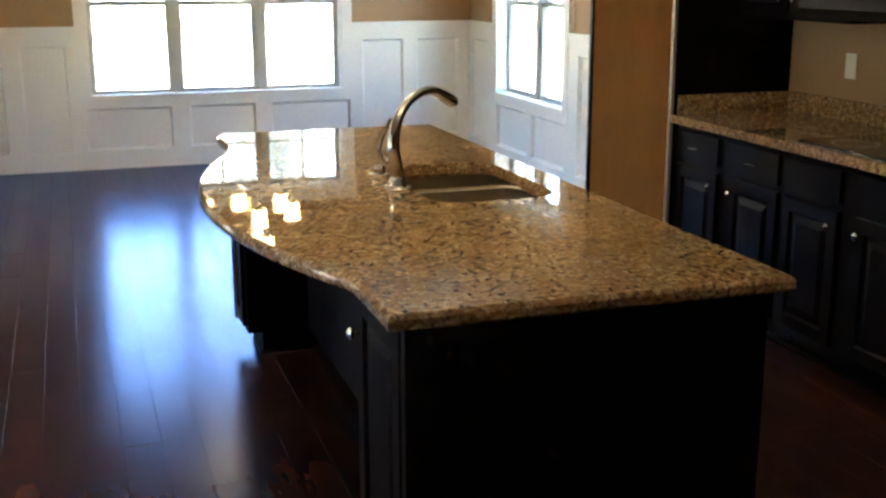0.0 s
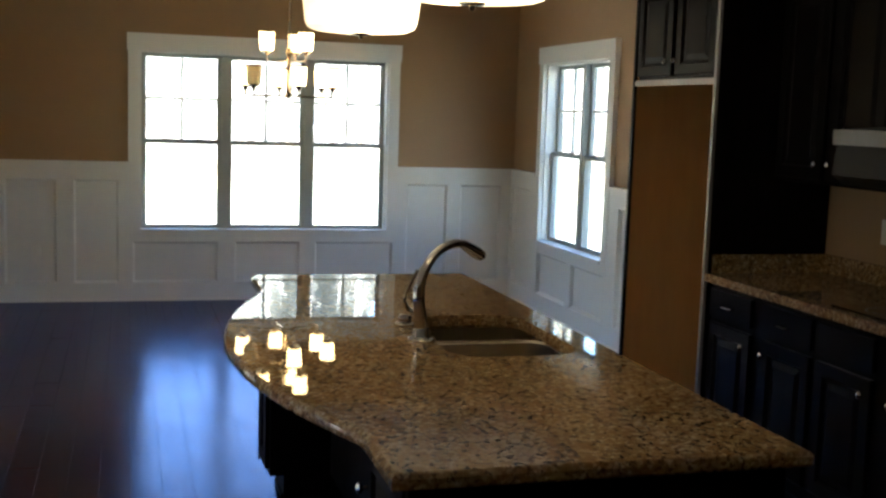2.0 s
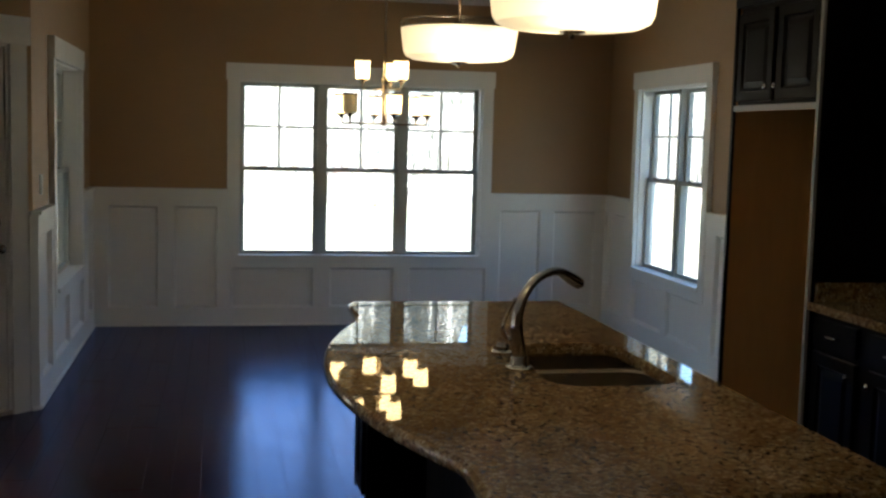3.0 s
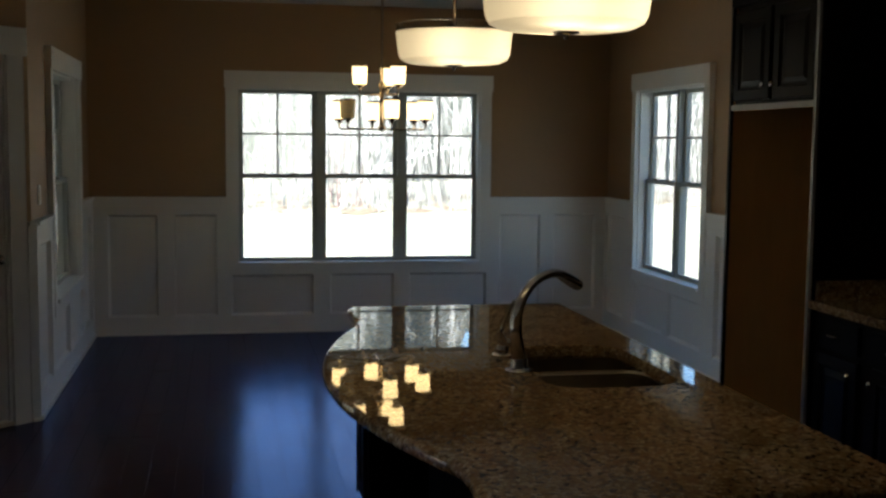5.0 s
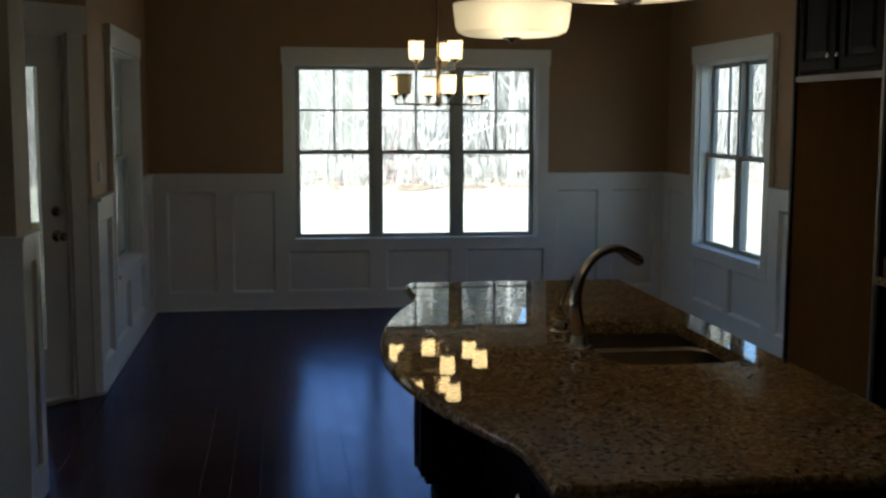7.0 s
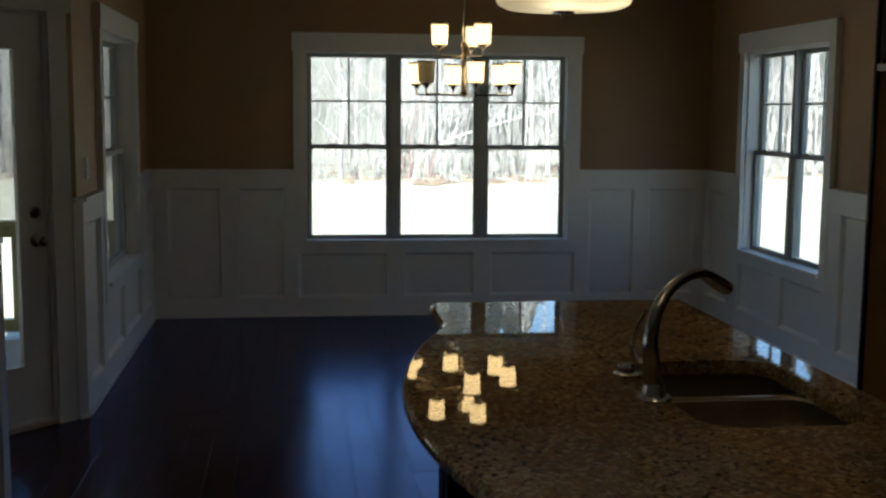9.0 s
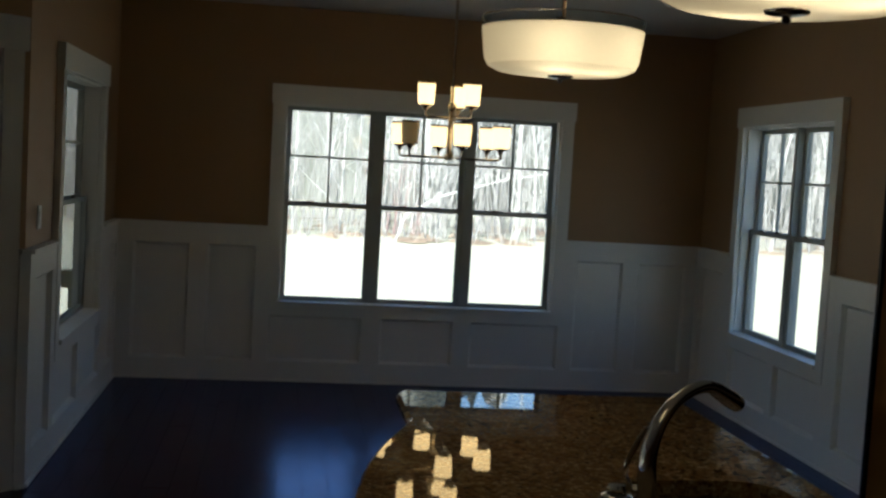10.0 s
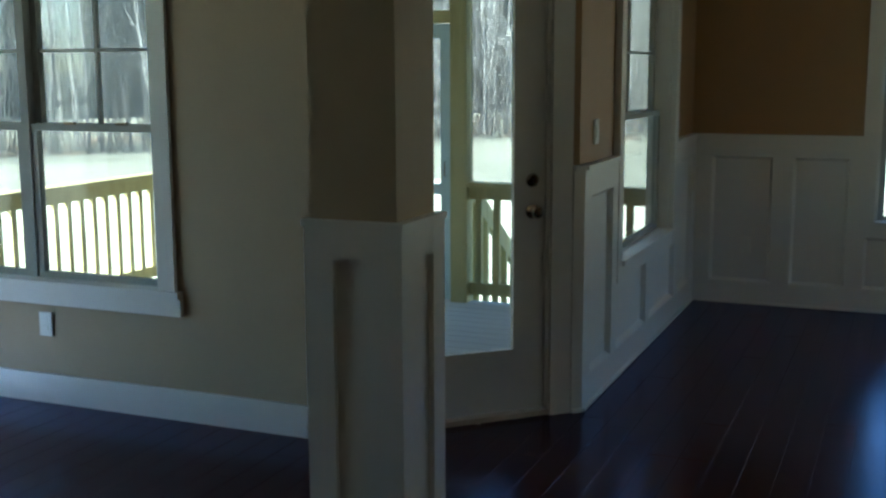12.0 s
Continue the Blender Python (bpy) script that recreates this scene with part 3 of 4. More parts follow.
# ---- the glazed door in the angled wall ----
def build_door():
    d = thing("door_1", *DOORWALL, "white full-glass exterior door, closed, with nickel knob", "door", kind="structure")
    a, b, z1 = DOOR[0], DOOR[1], DOOR[3]
    part("side_casing", bevelled(boxes((b, b + 0.105, -0.024, 0, 0, z1)), 0.003), WHITE, d, local=True)
    part("side_casing", bevelled(boxes((a - 0.105, a, -0.024, 0, 0, z1)), 0.003), WHITE, d, local=True)
    part("head_casing", bevelled(boxes((a - 0.13, b + 0.125, -0.032, 0, z1, z1 + 0.155)), 0.004), WHITE, d, local=True)
    part("jamb", boxes((a, a + 0.018, 0, 0.15, 0, z1), (b - 0.018, b, 0, 0.15, 0, z1), (a + 0.018, b - 0.018, 0, 0.15, z1 - 0.016, z1)), WHITE, d, local=True, smooth=False)
    part("threshold", bevelled(boxes((a + 0.002, b - 0.002, -0.014, 0.15, 0.002, 0.026)), 0.004), mat("pale_oak_threshold", (0.50, 0.42, 0.32), 0.45, vary=0.15), d, local=True)
    s0, s1, t0, t1 = a + 0.021, b - 0.021, 0.036, 2.066
    g0, g1, h0, h1 = s0 + 0.145, s1 - 0.145, 0.315, 1.905
    leaf = part("door_leaf", bevelled(boxes((s0, g0, 0.012, 0.055, t0, t1), (g1, s1, 0.012, 0.055, t0, t1), (g0, g1, 0.012, 0.055, t0, h0), (g0, g1, 0.012, 0.055, h1, t1)), 0.002, 1), WHITE, d, local=True)
    part("glass_stop", bevelled(boxes((g0 - 0.02, g0 + 0.012, 0.003, 0.02, h0 - 0.02, h1 + 0.02), (g1 - 0.012, g1 + 0.02, 0.003, 0.02, h0 - 0.02, h1 + 0.02), (g0 + 0.012, g1 - 0.012, 0.003, 0.02, h0 - 0.02, h0 + 0.012), (g0 + 0.012, g1 - 0.012, 0.003, 0.02, h1 - 0.012, h1 + 0.02)), 0.004), WHITE, leaf, local=True)
    pane = part("pane", boxes((g0, g1, 0.03, 0.036, h0, h1)), GLASS, leaf, local=True, smooth=False)
    pane.visible_shadow = False
    kx = s1 - 0.063
    knob = lathe([(0, 0), (0.033, 0), (0.033, 0.006), (0.014, 0.012), (0.012, 0.034), (0.026, 0.044), (0.029, 0.056), (0.024, 0.067), (0.0, 0.071)])
    knob.transform(pose(kx, 0.012, 0.955, 90))
    part("knob", knob, NICKEL, leaf, "round nickel knob", local=True)
    bolt = lathe([(0, 0), (0.031, 0), (0.031, 0.008), (0.024, 0.016), (0, 0.018)])
    box(bolt, -0.006, 0.006, -0.018, 0.018, 0.016, 0.034)
    bolt.transform(pose(kx, 0.012, 1.095, 90))
    part("deadbolt", bolt, NICKEL, leaf, "nickel deadbolt turn", local=True)
    for z in (0.25, 1.05, 1.85):
        part("hinge", tube([(s0 - 0.004, 0.006, z - 0.05), (s0 - 0.004, 0.006, z + 0.05)], 0.007), NICKEL, leaf, local=True)


build_door()


# ---- square column with panelled base ----
def build_column():
    c = thing("column", (-0.84, 4.67, 0), 0, "square room column, tan lightened for glare above, white panelled below", "column")
    x0, x1, y0, y1 = -1.0, -0.68, 4.51, 4.83
    part("shaft", bevelled(boxes((x0 + 0.010, x1 - 0.026, y0 + 0.022, y1 - 0.022, 0, CEILING)), 0.004), TAN_LIGHTENED, c)
    cap = boxes((x0 - 0.006, x1 + 0.006, y0 - 0.006, y1 + 0.006, CAP - 0.026, CAP - 0.006))
    part("cap", bevelled(cap, 0.005), WHITE, c, "thin white cap moulding")
    mid_x, mid_y = (x0 + x1) / 2, (y0 + y1) / 2
    for rz in (0, 90, 180, 270):
        m = pose(mid_x, mid_y, 0, 0, 0, rz)
        for nm, r in (("panel_sheet", (-0.139, 0.139, -0.142, -0.139, 0, CAP - 0.026)), ("stile", (-0.16, -0.066, -0.16, -0.142, 0.003, CAP - 0.026)), ("stile", (0.072, 0.142, -0.16, -0.142, 0.003, CAP - 0.026)), ("rail", (-0.072, 0.072, -0.1595, -0.142, 1.03, CAP - 0.026)), ("rail", (-0.072, 0.072, -0.1595, -0.142, 0.003, 0.15))):
            bm = boxes(r)
            if nm != "panel_sheet":
                bevelled(bm, 0.0015, 1)
            bm.transform(m)
            part(nm, bm, WHITE, c)


build_column()


# ---- island ----
def island_outline(inset=0.0, n=44):
    """Top seen from above: straight ends and a bowed bar side with small shoulders."""
    x_l, x_r, y0, y1, bow, c, h = 0.860, 1.832, 1.945, 4.690, 0.217, 3.25, 1.01
    pts = [(x_r - inset, y0 + inset), (x_r - inset, y1 - inset), (x_l + inset + 0.02, y1 - inset)]
    side = []
    for i in range(n + 1):
        y = y1 - inset - (y1 - y0 - 2 * inset) * i / n
        u = (y - c) / h
        k = max(0.0, 1 - u * u)
        k = math.sqrt(k * k + 0.004) - 0.063 * (1 - k) if k > 0 else 0.0
        side.append((x_l + inset - bow * min(k, 1.0), y))
    return pts + side[1:-1] + [(x_l + inset, y0 + inset)]


def slab(rings, bm=None):
    """Closed stack of outlines: (points, z)."""
    bm = bm or bmesh.new()
    made = [[bm.verts.new((x, y, z)) for x, y in pts] for pts, z in rings]
    for a, b in zip(made, made[1:]):
        for i in range(len(a)):
            j = (i + 1) % len(a)
            bm.faces.new((a[i], a[j], b[j], b[i]))
    return bm, made


SINK = (1.295, 1.715, 2.972, 3.655)      # cut-out in the top


def rounded(x0, x1, y0, y1, r, n=6):
    pts = []
    for cx, cy, a0 in ((x1 - r, y1 - r, 0), (x0 + r, y1 - r, 90), (x0 + r, y0 + r, 180), (x1 - r, y0 + r, 270)):
        for i in range(n + 1):
            a = radians(a0 + 90 * i / n)
            pts.append((cx + r * math.cos(a), cy + r * math.sin(a)))
    return pts


def build_island():
    isl = thing("island_cabinet", (1.3, 3.4, 0), 0, "espresso stained kitchen island base with bar recess", "kitchen island")
    part("body", bevelled(boxes((1.20, 1.765, 2.01, 2.92, 0.10, 0.873), (1.20, 1.765, 3.72, 4.635, 0.10, 0.873), (1.20, 1.22, 2.92, 3.72, 0.10, 0.873), (1.745, 1.765, 2.92, 3.72, 0.10, 0.873), (1.22, 1.745, 2.92, 3.72, 0.10, 0.13)), 0.002, 1), ESPRESSO, isl)
    part("toe_kick", boxes((1.25, 1.71, 2.03, 4.615, 0.002, 0.10)), ESPRESSO, isl, smooth=False)
    part("end_panel", bevelled(boxes((0.905, 1.785, 1.978, 2.006, 0.002, 0.873)), 0.003), ESPRESSO, isl)
    part("far_end_panel", bevelled(boxes((0.905, 1.785, 4.639, 4.667, 0.10, 0.873), (0.985, 1.72, 4.639, 4.667, 0.002, 0.0995)), 0.003), ESPRESSO, isl)
    for y0, y1 in ((2.01, 2.41), (4.40, 4.635)):
        part("side_cabinet", bevelled(boxes((0.925, 1.197, y0, y1, 0.10, 0.873)), 0.002, 1), ESPRESSO, isl)
        part("toe_kick", boxes((0.985, 1.197, y0 + 0.004, y1 - 0.02, 0.002, 0.10)), ESPRESSO, isl, smooth=False)
        part("shoe_moulding", bevelled(boxes((0.973, 0.984, y0 + 0.004, y1 - 0.02, 0.002, 0.02)), 0.004), ESPRESSO, isl)
        door = panel_door("door", isl, (0.925, (y0 + y1) / 2, 0.13), -90, y1 - y0 - 0.03, 0.72)
        k = lathe([(0, 0), (0.006, 0), (0.005, 0.014), (0.014, 0.02), (0.015, 0.026), (0.009, 0.031), (0, 0.032)], seg=14)
        k.transform(pose(0.905, y1 - 0.05 if y0 < 3 else y0 + 0.05, 0.745, 0, -90))
        part("knob", k, NICKEL, door)
    part("back_panel", bevelled(boxes((1.182, 1.199, 2.415, 4.395, 0.10, 0.872)), 0.003), ESPRESSO, isl)
    part("shoe_moulding", bevelled(boxes((1.238, 1.249, 2.42, 4.39, 0.002, 0.02)), 0.004), ESPRESSO, isl)
    part("outlet", bevelled(boxes((1.52, 1.59, 1.970, 1.978, 0.55, 0.665)), 0.003), ESPRESSO, isl, "dark brown outlet plate")

    top = thing("island_worktop", (1.3, 3.4, 0.873), 0, "polished tan speckled granite island top with bowed bar edge", "worktop")
    edge = [(0.012, 0.8745), (0.004, 0.878), (0.0, 0.884), (0.0, 0.901), (0.004, 0.909), (0.012, 0.914)]
    bm, rings = slab([(island_outline(i), z) for i, z in edge])
    hole = rounded(*SINK, 0.11)
    lo, hi = [bm.verts.new((x, y, 0.8745)) for x, y in hole], [bm.verts.new((x, y, 0.914)) for x, y in hole]
    for i in range(len(hole)):
        j = (i + 1) % len(hole)
        bm.faces.new((lo[j], lo[i], hi[i], hi[j]))
    for outer, inner in ((rings[-1], hi), (rings[0], lo)):
        es = [bm.edges.get((r[i], r[(i + 1) % len(r)])) for r in (outer, inner) for i in range(len(r))]
        bmesh.ops.triangle_fill(bm, use_beauty=True, use_dissolve=False, edges=es)
    part("slab", bm, GRANITE, top)


def panel_door(name, parent, at, rz, width, height, material=None):
    """Cabinet door with a raised centre field; its face looks along -y before the turn."""
    material = material or ESPRESSO
    w = width / 2
    f = 0.055
    bm = bmesh.new()
    def ring(x, z0, z1, y):
        return [bm.verts.new(p) for p in ((-x, y, z0), (x, y, z0), (x, y, z1), (-x, y, z1))]
    steps = [ring(w, 0, height, 0), ring(w, 0, height, -0.016), ring(w - 0.004, 0.004, height - 0.004, -0.02), ring(w - f, f, height - f, -0.02), ring(w - f - 0.008, f + 0.008, height - f - 0.008, -0.009), ring(w - f - 0.02, f + 0.02, height - f - 0.02, -0.009), ring(w - f - 0.045, f + 0.045, height - f - 0.045, -0.017)]
    for a, b in zip(steps, steps[1:]):
        for i in range(4):
            bm.faces.new((a[i], a[(i + 1) % 4], b[(i + 1) % 4], b[i]))
    bm.faces.new(steps[-1])
    bm.faces.new(steps[0][::-1])
    bm.transform(pose(*at, 0, 0, rz))
    return part(name, bm, material, parent, smooth=False)


build_island()


def build_sink():
    s = thing("kitchen_sink", (1.53, 3.38, 0.69), 0, "undermount double bowl stainless steel sink", "sink")
    x0, x1, y0, y1 = SINK
    mid = 3.40
    for a, b in ((y0 - 0.012, mid - 0.012), (mid + 0.012, y1 + 0.012)):
        bm, r = slab([(rounded(x0 - 0.012, x1 + 0.012, a, b, 0.075), 0.8735), (rounded(x0 - 0.006, x1 + 0.006, a + 0.006, b - 0.006, 0.07), 0.866), (rounded(x0, x1, a + 0.01, b - 0.01, 0.07), 0.72), (rounded(x0 + 0.03, x1 - 0.03, a + 0.04, b - 0.04, 0.05), 0.695)])
        bm.faces.new(r[-1])
        bowl = part("bowl", bm, STEEL, s)
        part("drain", lathe([(0.0, 0.004), (0.03, 0.002), (0.045, 0.006), (0.045, 0.0)], ((x0 + x1) / 2, (a + b) / 2, 0.695), 18), NICKEL, bowl)
    part("divider", bevelled(boxes((x0 - 0.01, x1 + 0.01, mid - 0.015, mid + 0.015, 0.850, 0.8725)), 0.006), STEEL, s)


build_sink()


def build_faucet():
    """Built along x from the origin, then turned about its base."""
    f = thing("kitchen_faucet", (1.258, 3.243, 0.914), 30, "brushed nickel pull-down faucet with high curved spout", "faucet")
    part("base", lathe([(0, 0), (0.045, 0), (0.046, 0.004), (0.043, 0.008), (0.031, 0.011), (0.029, 0.014), (0.028, 0.036), (0.0245, 0.042), (0.0, 0.043)]), CHROME, f, local=True)
    line = [(0.0, 0.03), (-0.010, 0.08), (-0.018, 0.135), (-0.014, 0.182), (0.006, 0.228), (0.044, 0.268), (0.094, 0.293), (0.146, 0.302), (0.190, 0.294)]
    pts, rad = [], []
    for i in range(len(line) - 1):
        p = [Vector(line[max(0, min(len(line) - 1, i + k))]) for k in (-1, 0, 1, 2)]
        for q in (0, 0.33, 0.67):
            v = 0.5 * (2 * p[1] + (p[2] - p[0]) * q + (2 * p[0] - 5 * p[1] + 4 * p[2] - p[3]) * q * q + (3 * p[1] - p[0] - 3 * p[2] + p[3]) * q ** 3)
            pts.append((v.x, 0, v.y))
            rad.append(0.0245 - 0.0105 * min(1.0, len(pts) / 17))
    part("spout", tube(pts, rad, 18), CHROME, f, local=True)
    e = Vector(pts[-1])
    d = Vector((0.90, 0, -0.43)).normalized()
    hp = [e - d * 0.006, e + d * 0.008, e + d * 0.034, e + d * 0.070, e + d * 0.098, e + d * 0.106]
    head = part("spray_head", tube(hp, [0.0137, 0.0165, 0.0185, 0.0205, 0.0195, 0.0150], 18), CHROME, f, local=True)
    part("nozzle", tube([hp[-1], hp[-1] + d * 0.004], [0.013, 0.012], 12), BLACK, head, local=True)
    u = Vector((-0.67, 0.74, 0))
    hl = [u * r + Vector((0, 0, z)) for r, z in ((0.024, 0.086), (0.046, 0.096), (0.058, 0.122), (0.052, 0.155), (0.037, 0.190), (0.020, 0.226))]
    part("handle", tube(hl, [0.009, 0.008, 0.0062, 0.0058, 0.0062, 0.004], 10), CHROME, f, local=True)
    part("handle_boss", tube([u * 0.012 + Vector((0, 0, 0.088)), u * 0.040 + Vector((0, 0, 0.09))], [0.013, 0.012], 14), CHROME, f, local=True)
    sx, sy, z = 1.262, 3.487, 0.914
    sp = thing("soap_dispenser", (sx, sy, z), 0, "low brushed nickel dispenser cap on the worktop", "dispenser")
    part("collar", lathe([(0, 0), (0.036, 0), (0.037, 0.008), (0.026, 0.013), (0, 0.013)], (sx, sy, z)), CHROME, sp)
    part("cap", lathe([(0.021, 0.013), (0.024, 0.026), (0.020, 0.036), (0, 0.038)], (sx, sy, z)), CHROME, sp)


build_faucet()


# ---- kitchen run along the east wall ----
def knob_on(parent, at):
    k = lathe([(0, 0), (0.006, 0), (0.005, 0.014), (0.014, 0.02), (0.015, 0.026), (0.009, 0.031), (0, 0.032)], seg=14)
    k.transform(pose(*at, 0, -90))
    part("knob", k, NICKEL, parent)


def bar_on(parent, at, half=0.04):
    x, y, z = at
    part("pull", tube([(x, y - half, z), (x - 0.02, y - half, z), (x - 0.024, y - half * 0.7, z), (x - 0.024, y + half * 0.7, z), (x - 0.02, y + half, z), (x, y + half, z)], 0.005, 8), NICKEL, parent)


def base_cabinet(y0, y1, drawers, label):
    c = thing("base_cabinet", (3.4, (y0 + y1) / 2, 0), 0, label, "cabinet", group="kitchen base cabinets")
    part("body", bevelled(boxes((3.075, 3.69, y0 + 0.001, y1 - 0.001, 0.105, 0.873)), 0.002, 1), ESPRESSO, c)
    part("toe_kick", boxes((3.165, 3.66, y0 + 0.001, y1 - 0.001, 0.002, 0.105)), ESPRESSO, c, smooth=False)
    part("shoe_moulding", bevelled(boxes((3.152, 3.165, y0 + 0.001, y1 - 0.001, 0.002, 0.022)), 0.004), ESPRESSO, c)
    mid = (y0 + y1) / 2
    for a, b, ky in ((y0 + 0.02, mid - 0.05, mid - 0.085), (mid + 0.05, y1 - 0.02, mid + 0.085)):
        m, w = (a + b) / 2, b - a
        d = panel_door("door", c, (3.075, m, 0.135), -90, w, 0.55)
        knob_on(d, (3.055, ky, 0.62))
        dr = part("drawer_front", bevelled(boxes((3.055, 3.075, a, b, 0.715, 0.845)), 0.005), ESPRESSO, c)
        if drawers:
            bar_on(dr, (3.055, m, 0.775))


base_cabinet(3.765, 4.64, True, "espresso base cabinet with two drawers and two doors")
base_cabinet(2.90, 3.763, False, "espresso base cabinet with two doors below the cooktop")
base_cabinet(2.03, 2.898, True, "espresso base cabinet with two drawers and two doors")
base_cabinet(1.16, 2.028, True, "espresso base cabinet with two drawers and two doors")

wt = thing("kitchen_worktop", (3.36, 2.9, 0.873), 0, "polished tan speckled granite worktop with low backsplash", "worktop")
part("slab", bevelled(boxes((3.03, 3.694, 1.15, 4.645, 0.8745, 0.914)), 0.008, 3), GRANITE, wt)
part("backsplash", bevelled(boxes((3.674, 3.696, 1.15, 4.63, 0.9145, 1.005)), 0.003), GRANITE, wt)
part("side_splash", bevelled(boxes((3.065, 3.673, 4.622, 4.643, 0.9145, 1.005)), 0.003), GRANITE, wt)

ck = thing("cooktop", (3.33, 3.33, 0.914), 0, "black ceramic glass cooktop set into the worktop", "cooktop")
part("glass_top", bevelled(boxes((3.09, 3.59, 2.95, 3.71, 0.9145, 0.922)), 0.003), COOK, ck)
for x, y, r in ((3.22, 3.52, 0.09), (3.22, 3.14, 0.075), (3.46, 3.52, 0.075), (3.46, 3.14, 0.09)):
    part("burner_ring", lathe([(r - 0.003, 0.0), (r - 0.003, 0.0006), (r, 0.0006), (r, 0.0)], (x, y, 0.922), 32), mat("ring_print", (0.12, 0.12, 0.12), 0.3), ck)


def upper_cabinet(name, x, y0, y1, z0, z1, label, knobs=True):
    c = thing(name, ((x + 3.69) / 2, (y0 + y1) / 2, z0), 0, label, "cabinet", group="kitchen wall cabinets")
    part("body", bevelled(boxes((x, 3.69, y0 + 0.001, y1 - 0.001, z0, z1)), 0.002, 1), ESPRESSO, c)
    mid = (y0 + y1) / 2
    for a, b, ky in ((y0 + 0.015, mid - 0.022, mid - 0.05), (mid + 0.022, y1 - 0.015, mid + 0.05)):
        d = panel_door("door", c, (x, (a + b) / 2, z0 + 0.02), -90, b - a, z1 - z0 - 0.05)
        if knobs:
            knob_on(d, (x - 0.02, ky, z0 + 0.09))
    part("crown", bevelled(boxes((x - 0.035, 3.69, y0 + 0.001, y1 - 0.001, z1, z1 + 0.06)), 0.012, 3), ESPRESSO, c)
    return c


upper_cabinet("wall_cabinet", 3.37, 3.80, 4.622, 1.37, 2.30, "espresso wall cabinet with two raised panel doors")
upper_cabinet("wall_cabinet", 3.37, 2.92, 3.798, 1.66, 2.30, "short espresso wall cabinet above the range hood")
upper_cabinet("wall_cabinet", 3.37, 2.05, 2.918, 1.37, 2.30, "espresso wall cabinet with two raised panel doors")
fc = upper_cabinet("fridge_cabinet", 3.05, 4.665, 5.535, 1.845, 2.36, "espresso cabinet with two doors over the empty refrigerator recess")
part("bottom_trim", bevelled(boxes((3.03, 3.06, 4.665, 5.535, 1.815, 1.845)), 0.003), mat("pale_trim_strip", (0.42, 0.38, 0.33), 0.45), fc)

hood = thing("range_hood", (3.38, 3.36, 1.4), 0, "dark range hood with brushed steel front strip", "range hood")
bm = bmesh.new()
sec = [(3.69, 1.40), (3.16, 1.40), (3.10, 1.44), (3.115, 1.56), (3.12, 1.625), (3.69, 1.655)]
va, vb = [bm.verts.new((x, 2.93, z)) for x, z in sec], [bm.verts.new((x, 3.79, z)) for x, z in sec]
for i in range(len(sec)):
    j = (i + 1) % len(sec)
    bm.faces.new((va[i], va[j], vb[j], vb[i]))
bm.faces.new(va[::-1])
bm.faces.new(vb)
part("canopy", bm, mat("dark_enamel", (0.008, 0.007, 0.006), 0.5, spec=0.12, vary=0.1), hood, smooth=False)
part("front_strip", bevelled(boxes((3.095, 3.117, 2.93, 3.79, 1.562, 1.623)), 0.003), mat("dull_grey_steel", (0.13, 0.125, 0.12), 0.5, 0.6), hood)

# refrigerator recess
rp = thing("recess_side_panel", (3.36, 4.65, 0), 0, "tall espresso panel beside the worktop, its lit front edge coloured pale", "cabinet panel")
part("panel", bevelled(boxes((3.045, 3.69, 4.646, 4.664, 0.002, 2.36)), 0.001, 1), ESPRESSO, rp)
# light along the front edge, put in as a pale strip colour
part("edge_strip", bevelled(boxes((3.028, 3.0445, 4.644, 4.666, 0.002, 2.36)), 0.002), mat("lit_edge_tone", (0.36, 0.33, 0.30), 0.4), rp)
fp = thing("recess_far_panel", (3.36, 5.55, 0), 0, "tall panel, tan inside and dark on its front edge", "cabinet panel")
part("panel", bevelled(boxes((3.045, 3.69, 5.536, 5.556, 0.002, 2.36)), 0.001, 1), NOOK, fp)
part("edge_strip", bevelled(boxes((3.028, 3.0445, 5.534, 5.558, 0.002, 2.36)), 0.002), ESPRESSO, fp)


# ---- outlets and switches ----
def plate(name, frame_of, x, z, label, category, w=0.072, h=0.115, kind_of="outlet"):
    at, rz = frame_of
    p = thing(name, at, rz, label, category)
    p.matrix_basis = pose(*at, 0, 0, rz) @ pose(x, 0, z)
    d = -0.0055
    part("cover", bevelled(boxes((-w / 2, w / 2, d - 0.006, d, -h / 2, h / 2)), 0.003), PLATE, p, local=True)
    if kind_of == "outlet":
        for dz in (-0.02, 0.02):
            part("socket", bevelled(boxes((-0.017, 0.017, d - 0.0085, d - 0.006, dz - 0.014, dz + 0.014)), 0.003), PLATE, p, local=True)
    else:
        part("rocker", bevelled(boxes((-0.016, 0.016, d - 0.010, d - 0.006, -0.033, 0.033)), 0.003), PLATE, p, local=True)


plate("wall_outlet", EAST, -4.19, 1.16, "white outlet plate above the kitchen backsplash", "outlet")
plate("wall_outlet", SITTING, -3.13, 0.39, "white outlet plate below the sitting room window", "outlet")
plate("wall_outlet", NORTH, -0.36, 0.40, "white outlet plate on the wainscot panel", "outlet")
plate("wall_outlet", NORTH, 2.86, 0.40, "white outlet plate on the wainscot panel", "outlet")
plate("light_switch", WEST, 6.83, 1.295, "white rocker switch plate beside the door", "switch", kind_of="switch")


